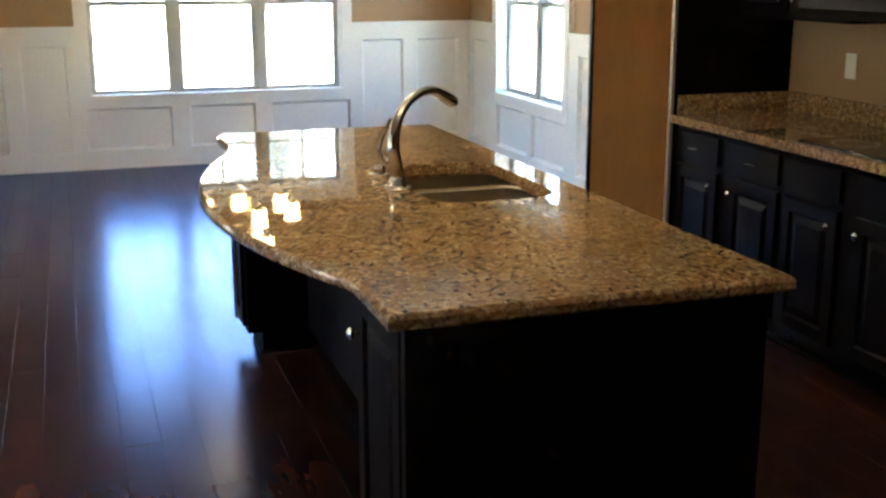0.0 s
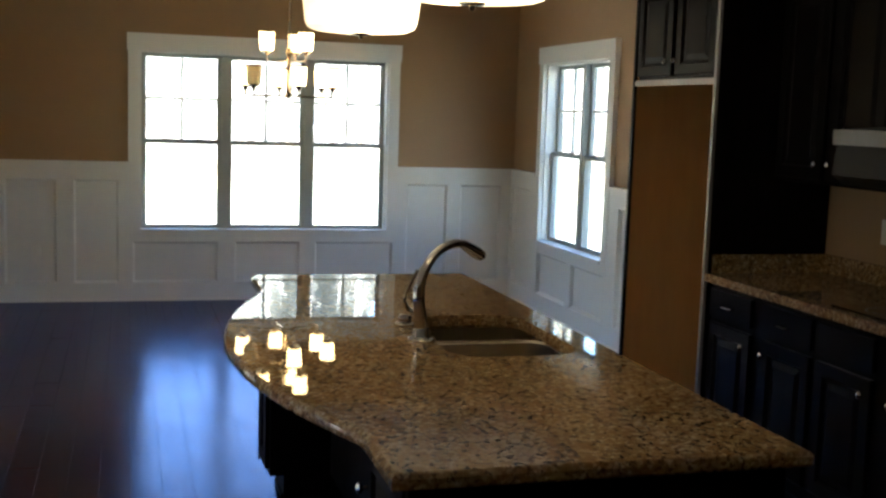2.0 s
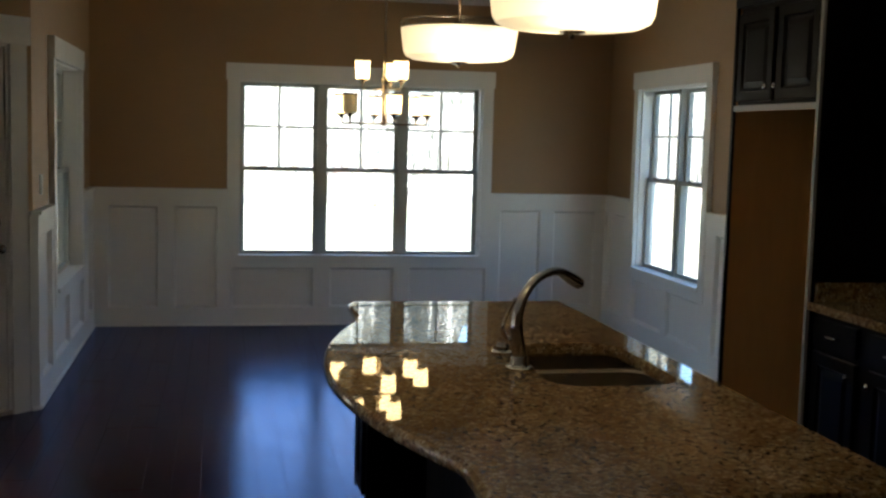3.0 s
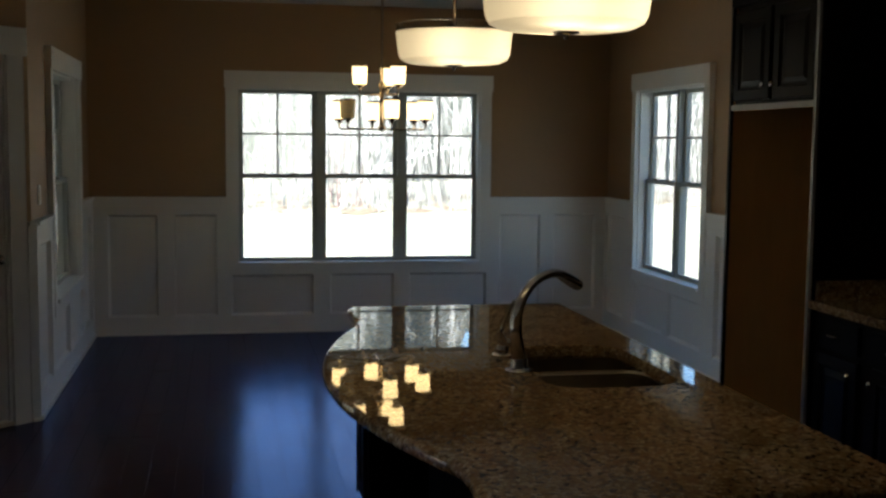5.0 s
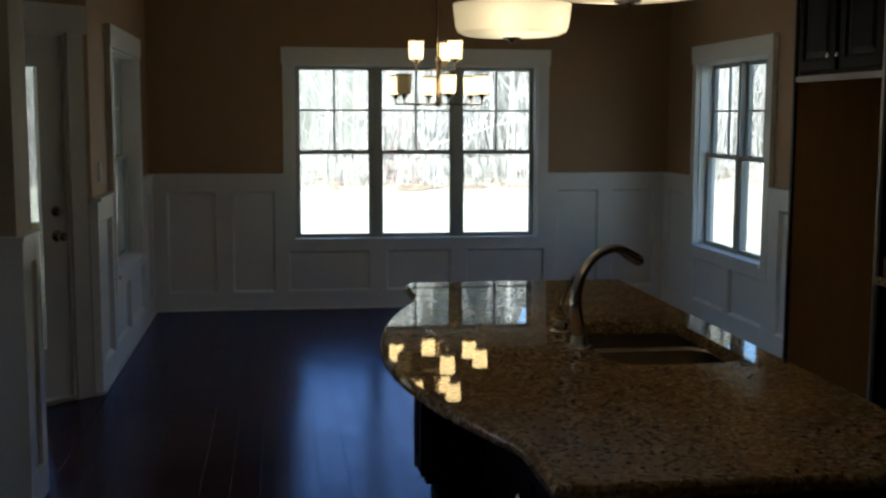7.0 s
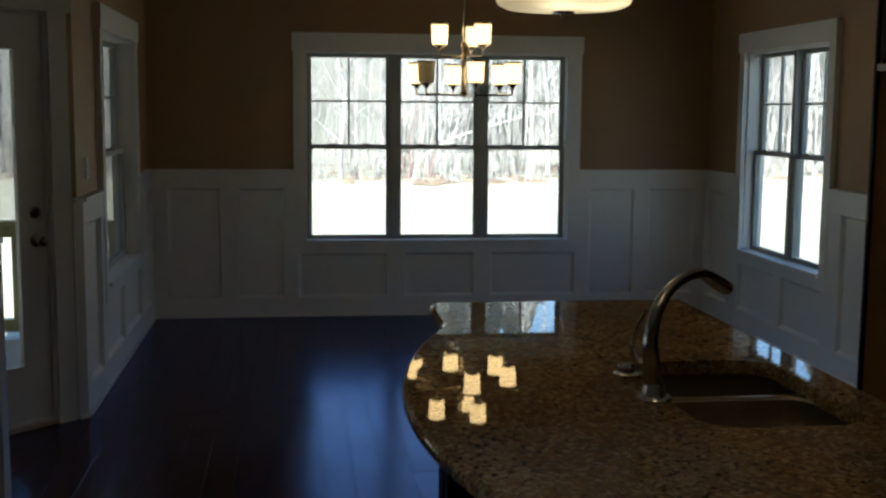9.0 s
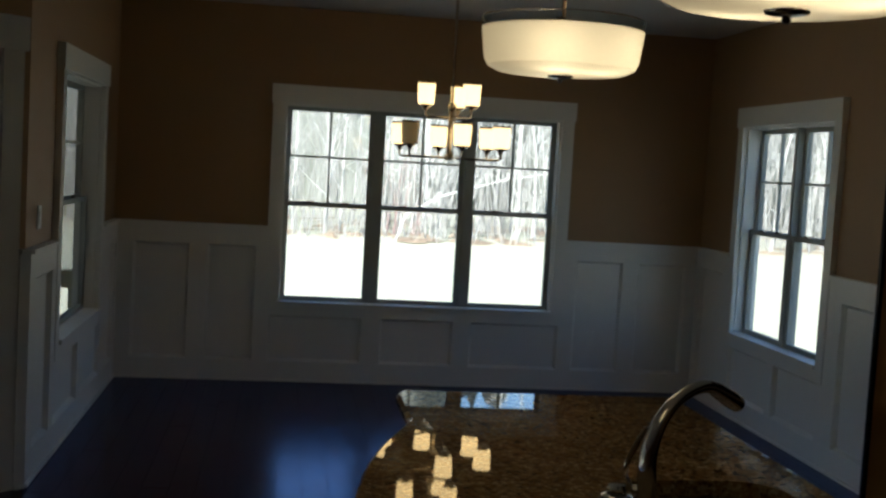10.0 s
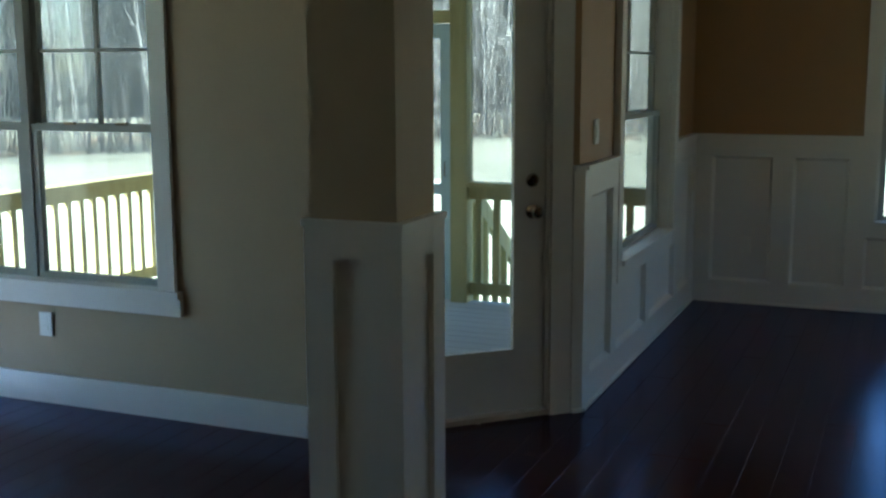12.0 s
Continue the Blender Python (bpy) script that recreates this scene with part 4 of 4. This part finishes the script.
# ---- lamps ----
def build_pendant(x, y):
    z = 1.922
    p = thing("drum_pendant", (x, y, z), 0, "cream glass drum pendant, lit, hung over the island", "pendant lamp", group="island pendants")
    part("shade", lathe([(0.0, 0.0), (0.10, 0.002), (0.175, 0.008), (0.200, 0.02), (0.210, 0.04), (0.2205, 0.122)], (x, y, z), 56), DRUM, p, "cream frosted glass bowl")
    part("clear_band", lathe([(0.2205, 0.1222), (0.2225, 0.146), (0.2205, 0.146), (0.2185, 0.1222), (0.2205, 0.1222)], (x, y, z), 56), GLASS, p, "clear glass lip")
    part("rim", lathe([(0.2200, 0.1462), (0.2230, 0.1462), (0.2230, 0.150), (0.2200, 0.150), (0.2200, 0.1462)], (x, y, z), 48), NICKEL, p, "thin nickel rim")
    part("gallery", lathe([(0.2130, 0.118), (0.2165, 0.118), (0.2165, 0.124), (0.2130, 0.124), (0.2130, 0.118)], (x, y, z), 48), BRONZE, p)
    part("finial", lathe([(0, -0.02), (0.005, -0.019), (0.008, -0.014), (0.006, -0.009), (0.024, -0.007), (0.034, -0.004), (0.035, 0.0), (0, 0.001)], (x, y, z), 20), NICKEL, p)
    part("stem", tube([(x, y, z + 0.005), (x, y, CEILING - 0.02)], 0.006, 10), BRONZE, p)
    part("canopy", lathe([(0, -0.028), (0.03, -0.026), (0.06, -0.008), (0.062, 0.0), (0, 0.0)], (x, y, CEILING), 24), BRONZE, p)
    for a in (253, 316, 100):
        bx, by = x + 0.125 * math.cos(radians(a)), y + 0.125 * math.sin(radians(a))
        part("arm", tube([(x, y, z + 0.14), ((x + bx) / 2, (y + by) / 2, z + 0.142), (bx, by, z + 0.136)], 0.005, 8), BRONZE, p)
        part("socket", tube([(bx, by, z + 0.14), (bx, by, z + 0.102)], 0.014, 10), BRONZE, p)
        lamp = bpy.data.lights.new("bulb", "POINT")
        lamp.energy, lamp.color, lamp.shadow_soft_size = BULB_W, (1.0, 0.84, 0.6), 0.028
        ob = new("bulb", lamp)
        ob.location = (bx, by, z + 0.07)
        tagged(ob, "warm bulb inside the drum pendant", "bulb")


build_pendant(1.195, 4.03)
build_pendant(1.210, 2.66)


def build_chandelier():
    x, y, z = 1.397, 7.45, 1.712
    c = thing("chandelier", (x, y, z), 0, "two-tier nickel chandelier with nine frosted glass cups, one unlit", "chandelier")
    part("stem", tube([(x, y, z - 0.01), (x, y, CEILING - 0.02)], 0.009, 12), NICKEL, c)
    part("canopy", lathe([(0, -0.03), (0.03, -0.028), (0.065, -0.01), (0.068, 0), (0, 0)], (x, y, CEILING), 24), NICKEL, c)
    part("hub", lathe([(0, -0.018), (0.012, -0.016), (0.026, -0.012), (0.028, 0.016), (0.016, 0.024), (0.014, 0.27), (0.024, 0.278), (0.024, 0.306), (0.012, 0.316)], (x, y, z), 18), NICKEL, c)
    for q in (0, 120, 240):
        px, py = x + 0.022 * math.cos(radians(q)), y + 0.022 * math.sin(radians(q))
        part("rod", tube([(px, py, z - 0.004), (px, py, z + 0.29)], 0.004, 8), NICKEL, c)

    def cup(ang, r, base, lit):
        ca, sa = math.cos(radians(ang)), math.sin(radians(ang))
        px, py = x + r * ca, y + r * sa
        arm = part("arm", tube([(x, y, base), (x + (r - 0.014) * ca, y + (r - 0.014) * sa, base), (x + (r - 0.003) * ca, y + (r - 0.003) * sa, base + 0.005), (px, py, base + 0.016), (px, py, base + 0.05)], 0.0065, 8), NICKEL, c)
        part("cup_holder", lathe([(0, 0.034), (0.014, 0.036), (0.017, 0.05), (0.034, 0.058), (0.036, 0.068), (0, 0.068)], (px, py, base), 16), NICKEL, arm)
        part("glass_cup", lathe([(0.0, 0.0685), (0.042, 0.0685), (0.046, 0.075), (0.0515, 0.185), (0.048, 0.185), (0.043, 0.078), (0.0, 0.074)], (px, py, base), 24), LIT if lit else UNLIT, arm, "lit frosted glass cup" if lit else "unlit frosted glass cup")
        part("cup_rim", lathe([(0.0482, 0.1855), (0.0518, 0.1855), (0.0522, 0.196), (0.0486, 0.196), (0.0482, 0.1855)], (px, py, base), 24), BRONZE, arm)

    for n in range(6):
        a = 154.5 + 60 * n
        cup(a, 0.304, z, n != 1)
    for a in (-53, 67, 187):
        cup(a, 0.154, z + 0.230, True)


build_chandelier()


# ---- porch ----
def build_porch():
    z = -0.15
    deck = thing("porch_deck", (-3.0, 7.7, z), 0, "weathered grey board porch deck", "deck", kind="structure")
    y = 5.93
    while y < 9.44:
        part("board", bevelled(boxes((-5.15, -0.9, y, y + 0.136, z - 0.03, z)), 0.003, 1), DECK, deck)
        y += 0.142
    part("beam", boxes((-5.15, -0.9, 5.93, 9.5, z - 0.24, z - 0.031)), PINE, deck, smooth=False)

    def railing(p, q, label):
        p, q = Vector(p), Vector(q)
        d = (q - p).normalized()
        ang = math.degrees(math.atan2(d.y, d.x))
        length = (q - p).length
        r = thing("porch_railing", (p.x, p.y, z), ang, label, "railing", group="porch railings")
        part("top_rail", bevelled(boxes((0, length, -0.07, 0.07, 0.875, 0.912)), 0.004), PINE, r, local=True)
        part("upper_rail", bevelled(boxes((0, length, -0.019, 0.019, 0.785, 0.874)), 0.003), PINE, r, local=True)
        part("bottom_rail", bevelled(boxes((0, length, -0.019, 0.019, 0.06, 0.15)), 0.003), PINE, r, local=True)
        for fx in (0.25, 0.75):
            part("block", boxes((length * fx - 0.03, length * fx + 0.03, -0.019, 0.019, 0.001, 0.06)), PINE, r, local=True, smooth=False)
        n = int(length / 0.135)
        me = None
        for i in range(n):
            u = (i + 0.5) * length / n
            if me is None:
                first = part("baluster", boxes((-0.024, 0.024, -0.02, 0.02, 0.151, 0.784)), PINE, r, local=True, smooth=False)
                me, ob = first.data, first
            else:
                ob = new("baluster", me)
                ob.parent = r
            ob.location = (u, 0, 0)

    def post(x, y, top=2.45):
        single("porch_post", bevelled(boxes((x - 0.065, x + 0.065, y - 0.065, y + 0.065, z, top)), 0.004), PINE, "square treated pine porch post", "post", group="porch posts")

    railing((-2.38, 9.42), (-0.95, 9.42), "treated pine railing on the porch edge")
    railing((-5.08, 6.0), (-5.08, 9.34), "treated pine railing on the porch side")
    railing((-5.0, 9.42), (-3.60, 9.42), "treated pine railing beside the screen door")
    for x, y in ((-2.45, 9.42), (-5.08, 9.42), (-3.53, 9.42), (-5.08, 5.95)):
        post(x, y)
    single("porch_beam", bevelled(boxes((-5.16, -0.9, 9.35, 9.49, 2.45, 2.70), (-5.16, -5.0, 5.93, 9.35, 2.45, 2.70)), 0.004), PINE, "treated pine beam round the porch roof", "beam", kind="structure")
    single("porch_roof", boxes((-5.5, -0.9, 5.92, 9.85, 2.70, 2.86)), SIDING, "flat porch roof", "roof", kind="structure", smooth=False)
    single("porch_lintel", bevelled(boxes((-3.464, -2.516, 9.38, 9.46, 1.93, 2.02)), 0.004), PINE, "treated pine crosspiece over the screen door", "beam", kind="structure")
    for nm, r in (("porch_screen", (-5.07, -2.52, 9.435, 9.437, z + 0.92, 2.45)), ("porch_screen", (-2.38, -0.95, 9.435, 9.437, z + 0.92, 2.45)), ("porch_screen", (-5.075, -5.073, 6.0, 9.35, z + 0.92, 2.45))):
        single(nm, boxes(r), MESH, "fine dark insect screen of the porch", "screen", group="porch screens", smooth=False)
    sd = thing("screen_door", (-2.99, 9.42, z), 0, "pale blue metal framed screen door on the porch", "door")
    a, b = -3.46, -2.52
    for nm, r in (("stile", (a, a + 0.09, 9.40, 9.43, z + 0.01, 1.92)), ("stile", (b - 0.09, b, 9.40, 9.43, z + 0.01, 1.92)), ("rail", (a + 0.09, b - 0.09, 9.40, 9.43, z + 0.01, z + 0.14)), ("rail", (a + 0.09, b - 0.09, 9.40, 9.43, 0.66, 0.74)), ("rail", (a + 0.09, b - 0.09, 9.40, 9.43, 1.82, 1.92))):
        part(nm, bevelled(boxes(r), 0.003), SCREEN, sd)
    part("handle", tube([(b - 0.045, 9.39, 0.80), (b - 0.045, 9.36, 0.81), (b - 0.045, 9.36, 0.90), (b - 0.045, 9.39, 0.91)], 0.006, 8), NICKEL, sd)
    st = thing("porch_stairs", (-2.0, 9.6, -0.8), 0, "treated pine steps with sloping handrail below the porch", "stairs")
    for i in range(3):
        part("tread", bevelled(boxes((-3.5, -2.5, 9.52 + 0.27 * i, 9.80 + 0.27 * i, -0.36 - 0.18 * i, -0.325 - 0.18 * i)), 0.004), PINE, st)
    for x in (-2.42, -3.56):
        bm = boxes((-0.02, 0.02, 0, 1.35, -0.14, 0.0))
        bm.transform(pose(x, 9.5, 0.80, -34))
        part("handrail", bm, PINE, st, smooth=False)
        bm = boxes((-0.02, 0.02, 0, 1.35, -0.24, 0.0))
        bm.transform(pose(x, 9.5, -0.18, -34))
        part("stringer", bm, PINE, st, smooth=False)
        for i in range(5):
            yy = 9.62 + 0.22 * i
            part("baluster", boxes((x - 0.022, x + 0.022, yy, yy + 0.04, -0.35 - 0.15 * i, 0.70 - 0.148 * i)), PINE, st, smooth=False)


build_porch()


# ---- ground and woods ----
GROUND = -0.75


def build_ground():
    bm = bmesh.new()
    xs = [-2500, -900, -300, -120] + [-80 + 5 * i for i in range(33)] + [120, 300, 900, 2500]
    ys = [-2500, -600, -100, -20, 0, 8] + [12 + 3 * i for i in range(30)] + [130, 300, 900, 2500]
    grid = [[bm.verts.new((x, y, GROUND + (0.06 * math.sin(x * 0.35) * math.cos(y * 0.27) if 14 < y < 90 and abs(x) < 81 else 0))) for x in xs] for y in ys]
    for r0, r1 in zip(grid, grid[1:]):
        for i in range(len(xs) - 1):
            bm.faces.new((r0[i], r0[i + 1], r1[i + 1], r1[i]))
    single("ground", bm, GRASS, "pale sunlit winter lawn", "lawn", kind="structure")


build_ground()


def tree_mesh(seed, height, lean):
    rng = random.Random(seed)
    bm = bmesh.new()
    trunk, rad = [], []
    x = y = 0.0
    r0 = 0.016 + 0.0040 * height / 2
    n = 9
    for i in range(n + 1):
        trunk.append((x, y, height * i / n))
        rad.append(r0 * (1 - i / n) ** 0.8 + 0.012)
        x += lean[0] * height / n + rng.uniform(-0.06, 0.06)
        y += lean[1] * height / n + rng.uniform(-0.06, 0.06)
    tube(trunk, rad, 7, bm)
    tr = bm
    limbs = bmesh.new()

    def limb(p, d, length, r, depth):
        pts, rr = [p], [r]
        for i in range(4):
            d = (d + Vector((rng.uniform(-0.17, 0.17), rng.uniform(-0.17, 0.17), rng.uniform(-0.04, 0.18)))).normalized()
            pts.append(pts[-1] + d * length / 4)
            rr.append(r * (1 - (i + 1) / 4.6))
        tube(pts, rr, 4 if depth else 5, limbs, caps=False)
        if depth < 2:
            for _ in range(3 if depth == 0 else 2):
                k = rng.randint(1, 3)
                side = Vector((rng.uniform(-1, 1), rng.uniform(-1, 1), rng.uniform(0.1, 1.0))).normalized()
                limb(pts[k], (d * 0.5 + side).normalized(), length * rng.uniform(0.4, 0.65), rr[k] * 0.6, depth + 1)

    for i in range(17):
        h = rng.uniform(0.12, 0.95)
        k = min(int(h * n), n - 1)
        f = h * n - k
        p = Vector(trunk[k]).lerp(Vector(trunk[k + 1]), f)
        a = rng.uniform(0, 2 * math.pi)
        limb(p, Vector((math.cos(a), math.sin(a), rng.uniform(0.5, 1.4))).normalized(), (1.1 - h) * height * rng.uniform(0.22, 0.36), max(rad[k] * 0.36, 0.010), 0)
    return tr, limbs


def build_woods():
    rng = random.Random(5)
    kinds = []
    for s, h, lean in ((1, 11, (0.02, 0.0)), (2, 9.5, (-0.06, 0.01)), (3, 11.5, (0.03, -0.01)), (4, 8, (0.10, 0.02)), (5, 10, (-0.02, 0.02)), (6, 6.5, (-0.14, 0.0))):
        t = thing("bare_tree", (0, 90 + s, GROUND), 0, "leafless tree with pale grey trunk at the wood edge", "tree", group="woods behind the lawn")
        tr, li = tree_mesh(s, h, lean)
        part("trunk", tr, BARK, t, local=True)
        part("limbs", li, BARK, t, local=True)
        kinds.append(t)
    spots = []
    for i in range(170):
        x = rng.uniform(-20, 34)
        y = 37 + rng.random() ** 1.4 * 16 + 0.012 * (x - 4) ** 2
        spots.append((x, y))
    for i in range(62):
        u = rng.random()
        spots.append((-13 - 16 * u + rng.uniform(-5, 1.5), 39 - 25 * u + rng.uniform(-1, 9)))
    # trees added out of view to the east, to cut the sky light there
    for i in range(64):
        u = rng.random()
        spots.append((24 + 12 * u + rng.uniform(0, 14), -4 + 46 * u + rng.uniform(-3, 6)))
    for i, (x, y) in enumerate(spots):
        k = kinds[rng.randrange(len(kinds))]
        m = pose(x, y, GROUND - 0.05, 0, 0, rng.uniform(0, 360)) @ Matrix.Scale(rng.uniform(0.85, 1.2) if i < 232 else rng.uniform(0.85, 1.2), 4)
        if i < len(kinds):
            kinds[i].matrix_basis = m
        else:
            c = copy_thing(k, m)
            c.matrix_basis = m
    # low brush and saplings along the wood edge
    bm = bmesh.new()
    for i in range(4200):
        if i % 3:
            x = rng.uniform(-20, 36)
            y = 36 + rng.random() * 13 + 0.012 * (x - 4) ** 2
        else:
            u = rng.random()
            x, y = -12 - 17 * u + rng.uniform(-4, 0), 38 - 25 * u + rng.uniform(0, 6)
        h = rng.uniform(0.4, 1.2) if i % 2 else rng.uniform(2.5, 6.5)
        a, b = rng.uniform(-0.35, 0.35) * h, rng.uniform(-0.3, 0.3) * h
        tube([(x, y, GROUND), (x + a * 0.4, y + b * 0.4, GROUND + h * 0.55), (x + a, y + b, GROUND + h)], [0.022, 0.015, 0.005] if h > 2 else [0.011, 0.008, 0.003], 3, bm, caps=False)
    tagged(part("underbrush", bm, mat("grey_sapling_bark", (0.27, 0.26, 0.245), 0.9, scale=4, vary=0.4), None), "thin bare saplings along the wood edge", "underbrush", kind="stuff")
    bm = bmesh.new()
    for i in range(900):
        if i % 3:
            x = rng.uniform(-22, 38)
            y = 36.5 + rng.random() * 12 + 0.012 * (x - 4) ** 2
        else:
            u = rng.random()
            x, y = -13 - 17 * u + rng.uniform(-7, 0), 39 - 25 * u + rng.uniform(0, 7)
        r, h = rng.uniform(0.3, 0.9), rng.uniform(0.03, 0.13)
        vs = [bm.verts.new((x + r * math.cos(q) * rng.uniform(0.6, 1), y + r * math.sin(q) * rng.uniform(0.6, 1), GROUND - 0.02)) for q in (0, 1.26, 2.5, 3.77, 5.0)]
        tip = bm.verts.new((x + rng.uniform(-0.15, 0.15), y, GROUND + h))
        for k in range(5):
            bm.faces.new((vs[k], vs[(k + 1) % 5], tip))
    tagged(part("leaf_litter", bm, BRUSH, None, smooth=False), "brown leaf litter and dead brush under the trees", "leaf litter", kind="stuff")


build_woods()


def build_wood_edge():
    """A reddish shrub and a pale tree that fell across the wood edge."""
    rng = random.Random(21)
    red = mat("red_brown_twigs", (0.27, 0.185, 0.175), 0.9, scale=5, vary=0.3)
    s = thing("shrub", (4.3, 40.0, GROUND), 0, "bare reddish brown shrub at the wood edge", "shrub")
    for k in range(4):
        bm = bmesh.new()
        for i in range(9):
            a, h = rng.uniform(0, 2 * math.pi), rng.uniform(1.2, 3.4)
            o = rng.uniform(0.1, 0.75)
            x, y = rng.uniform(-0.9, 0.9), rng.uniform(-0.4, 0.4)
            tube([(x, y, 0), (x + o * 0.5 * math.cos(a), y + o * 0.5 * math.sin(a), h * 0.5), (x + o * 1.2 * math.cos(a), y + o * 1.2 * math.sin(a), h)], [0.016, 0.012, 0.005], 3, bm, caps=False)
        part("stem_cluster", bm, red, s, local=True)
    f = thing("fallen_tree", (4.8, 36.3, GROUND), 0, "pale bare tree leaning low across the wood edge", "tree")
    line = [(4.3, 36.3, 0.1), (5.3, 36.3, 0.72), (6.4, 36.2, 1.08), (7.4, 36.2, 1.38), (8.6, 36.1, 1.62), (9.8, 36.1, 1.75)]
    part("trunk", tube([(4.0, 36.3, GROUND)] + line, [0.034, 0.032, 0.03, 0.026, 0.022, 0.016, 0.007], 8), BARK, f)
    for i in range(9):
        p = Vector(line[1 + i % 5])
        d = Vector((rng.uniform(0.2, 0.9), rng.uniform(-0.4, 0.4), rng.uniform(0.2, 1.0))) * rng.uniform(0.8, 1.8)
        part("limb", tube([p, p + d * 0.5 + Vector((0.05, 0, 0.06)), p + d], [0.014, 0.010, 0.004], 5), BARK, f)


build_wood_edge()


def far_woods():
    """Plain distant tree line that closes the view."""
    m = bpy.data.materials.new("distant_bare_woods")
    m.use_nodes = True
    n, l = m.node_tree.nodes, m.node_tree.links
    b = n["Principled BSDF"]
    b.inputs["Roughness"].default_value = 1.0
    co, mp, t1, ramp = n.new("ShaderNodeTexCoord"), n.new("ShaderNodeMapping"), n.new("ShaderNodeTexNoise"), n.new("ShaderNodeValToRGB")
    mp.inputs["Scale"].default_value = (1.6, 1.6, 0.25)
    t1.inputs["Scale"].default_value, t1.inputs["Detail"].default_value, t1.inputs["Roughness"].default_value = 1.0, 8, 0.7
    e = ramp.color_ramp.elements
    e[0].position, e[0].color, e[1].position, e[1].color = 0.36, (0.095, 0.10, 0.087, 1), 0.66, (0.19, 0.195, 0.172, 1)
    l.new(co.outputs["Object"], mp.inputs["Vector"])
    l.new(mp.outputs[0], t1.inputs["Vector"])
    l.new(t1.outputs["Fac"], ramp.inputs[0])
    l.new(ramp.outputs[0], b.inputs["Base Color"])
    rng = random.Random(9)
    bm = bmesh.new()
    prev = None
    for i in range(701):
        # arc runs on unseen to the east and blocks low sky light
        a = radians(-40 + 230 * i / 700)
        r = 62 + 4 * math.sin(i * 0.13)
        x, y = r * math.cos(a), 4 + r * math.sin(a)
        col = (bm.verts.new((x, y, GROUND - 0.2)), bm.verts.new((x, y, 13.2 + 1.1 * math.sin(i * 0.21) + 0.7 * math.sin(i * 0.53) + rng.uniform(-0.9, 0.9))))
        if prev:
            bm.faces.new((prev[0], col[0], col[1], prev[1]))
        prev = col
    tagged(part("backdrop", bm, m, None), "grey brown distant woods", "woods", kind="structure")


far_woods()


# ---- floor boards, last ----
def build_floor():
    fl = thing("floor", (0, 0, 0), 0, "dark stained hardwood plank floor with satin sheen", "floor", kind="structure")
    part("subfloor", boxes((-5.6, 3.70, -3.0, 5.75, -0.05, -0.019), (-0.84, 3.70, 5.75, 9.40, -0.05, -0.019), (-1.2, -0.84, 5.75, 6.12, -0.05, -0.019)), GAP, fl, smooth=False)
    W = 0.1316
    rng = random.Random(3)
    meshes = {}

    def ends(L):
        c, w, t = 0.0009, W / 2 - 0.0004, -0.0008
        l = L / 2 - 0.0006
        v = [(-w, -l, -0.018), (w, -l, -0.018), (w, l, -0.018), (-w, l, -0.018), (-w, -l, t), (w, -l, t), (w, l, t), (-w, l, t), (-w + c, -l + c, 0), (w - c, -l + c, 0), (w - c, l - c, 0), (-w + c, l - c, 0)]
        f = [(0, 1, 5, 4), (1, 2, 6, 5), (2, 3, 7, 6), (3, 0, 4, 7), (4, 5, 9, 8), (5, 6, 10, 9), (6, 7, 11, 10), (7, 4, 8, 11), (8, 9, 10, 11)]
        return v, f

    def board_mesh(L):
        if L not in meshes:
            me = bpy.data.meshes.new("floor_board")
            v, f = ends(L)
            me.from_pydata(v, [], f)
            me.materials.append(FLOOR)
            meshes[L] = me
        return meshes[L]

    count, vs, fs = 0, [], []
    x = -0.03 - 44.5 * W
    while x < 3.70 + W:
        y0 = -3.0
        y_end = 9.40 if x > -0.82 else max(5.75, x + 7.31)
        first = True
        while y0 < y_end:
            L = rng.choice((0.5, 0.7, 0.9, 1.1, 1.3)) if not first else rng.choice((0.3, 0.5, 0.7, 0.9, 1.1))
            first = False
            c = y0 + L / 2
            if c + L / 2 > y_end + 0.10:
                L = max(round(y_end - y0 + 0.05, 2), 0.1)
                c = y0 + L / 2
            if -0.75 < x < 1.0 and 1.7 < c < 9.4 and count < 300:
                ob = new("floor_board", board_mesh(L))
                ob.location, ob.parent = (x, c, -0.0012), fl
                ob.rotation_euler = (rng.gauss(0, 0.0012), rng.gauss(0, 0.006), 0)
                count += 1
            elif x > -5.6:
                v, f = ends(L)
                k = len(vs)
                vs += [(a + x, b + c, z) for a, b, z in v]
                fs += [tuple(i + k for i in q) for q in f]
            y0 += L
        x += W
    me = bpy.data.meshes.new("outer_floor_boards")
    me.from_pydata(vs, [], fs)
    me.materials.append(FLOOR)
    rest = new("outer_floor_boards", me)
    rest.parent = fl
    rest["kind"] = "stuff"


build_floor()
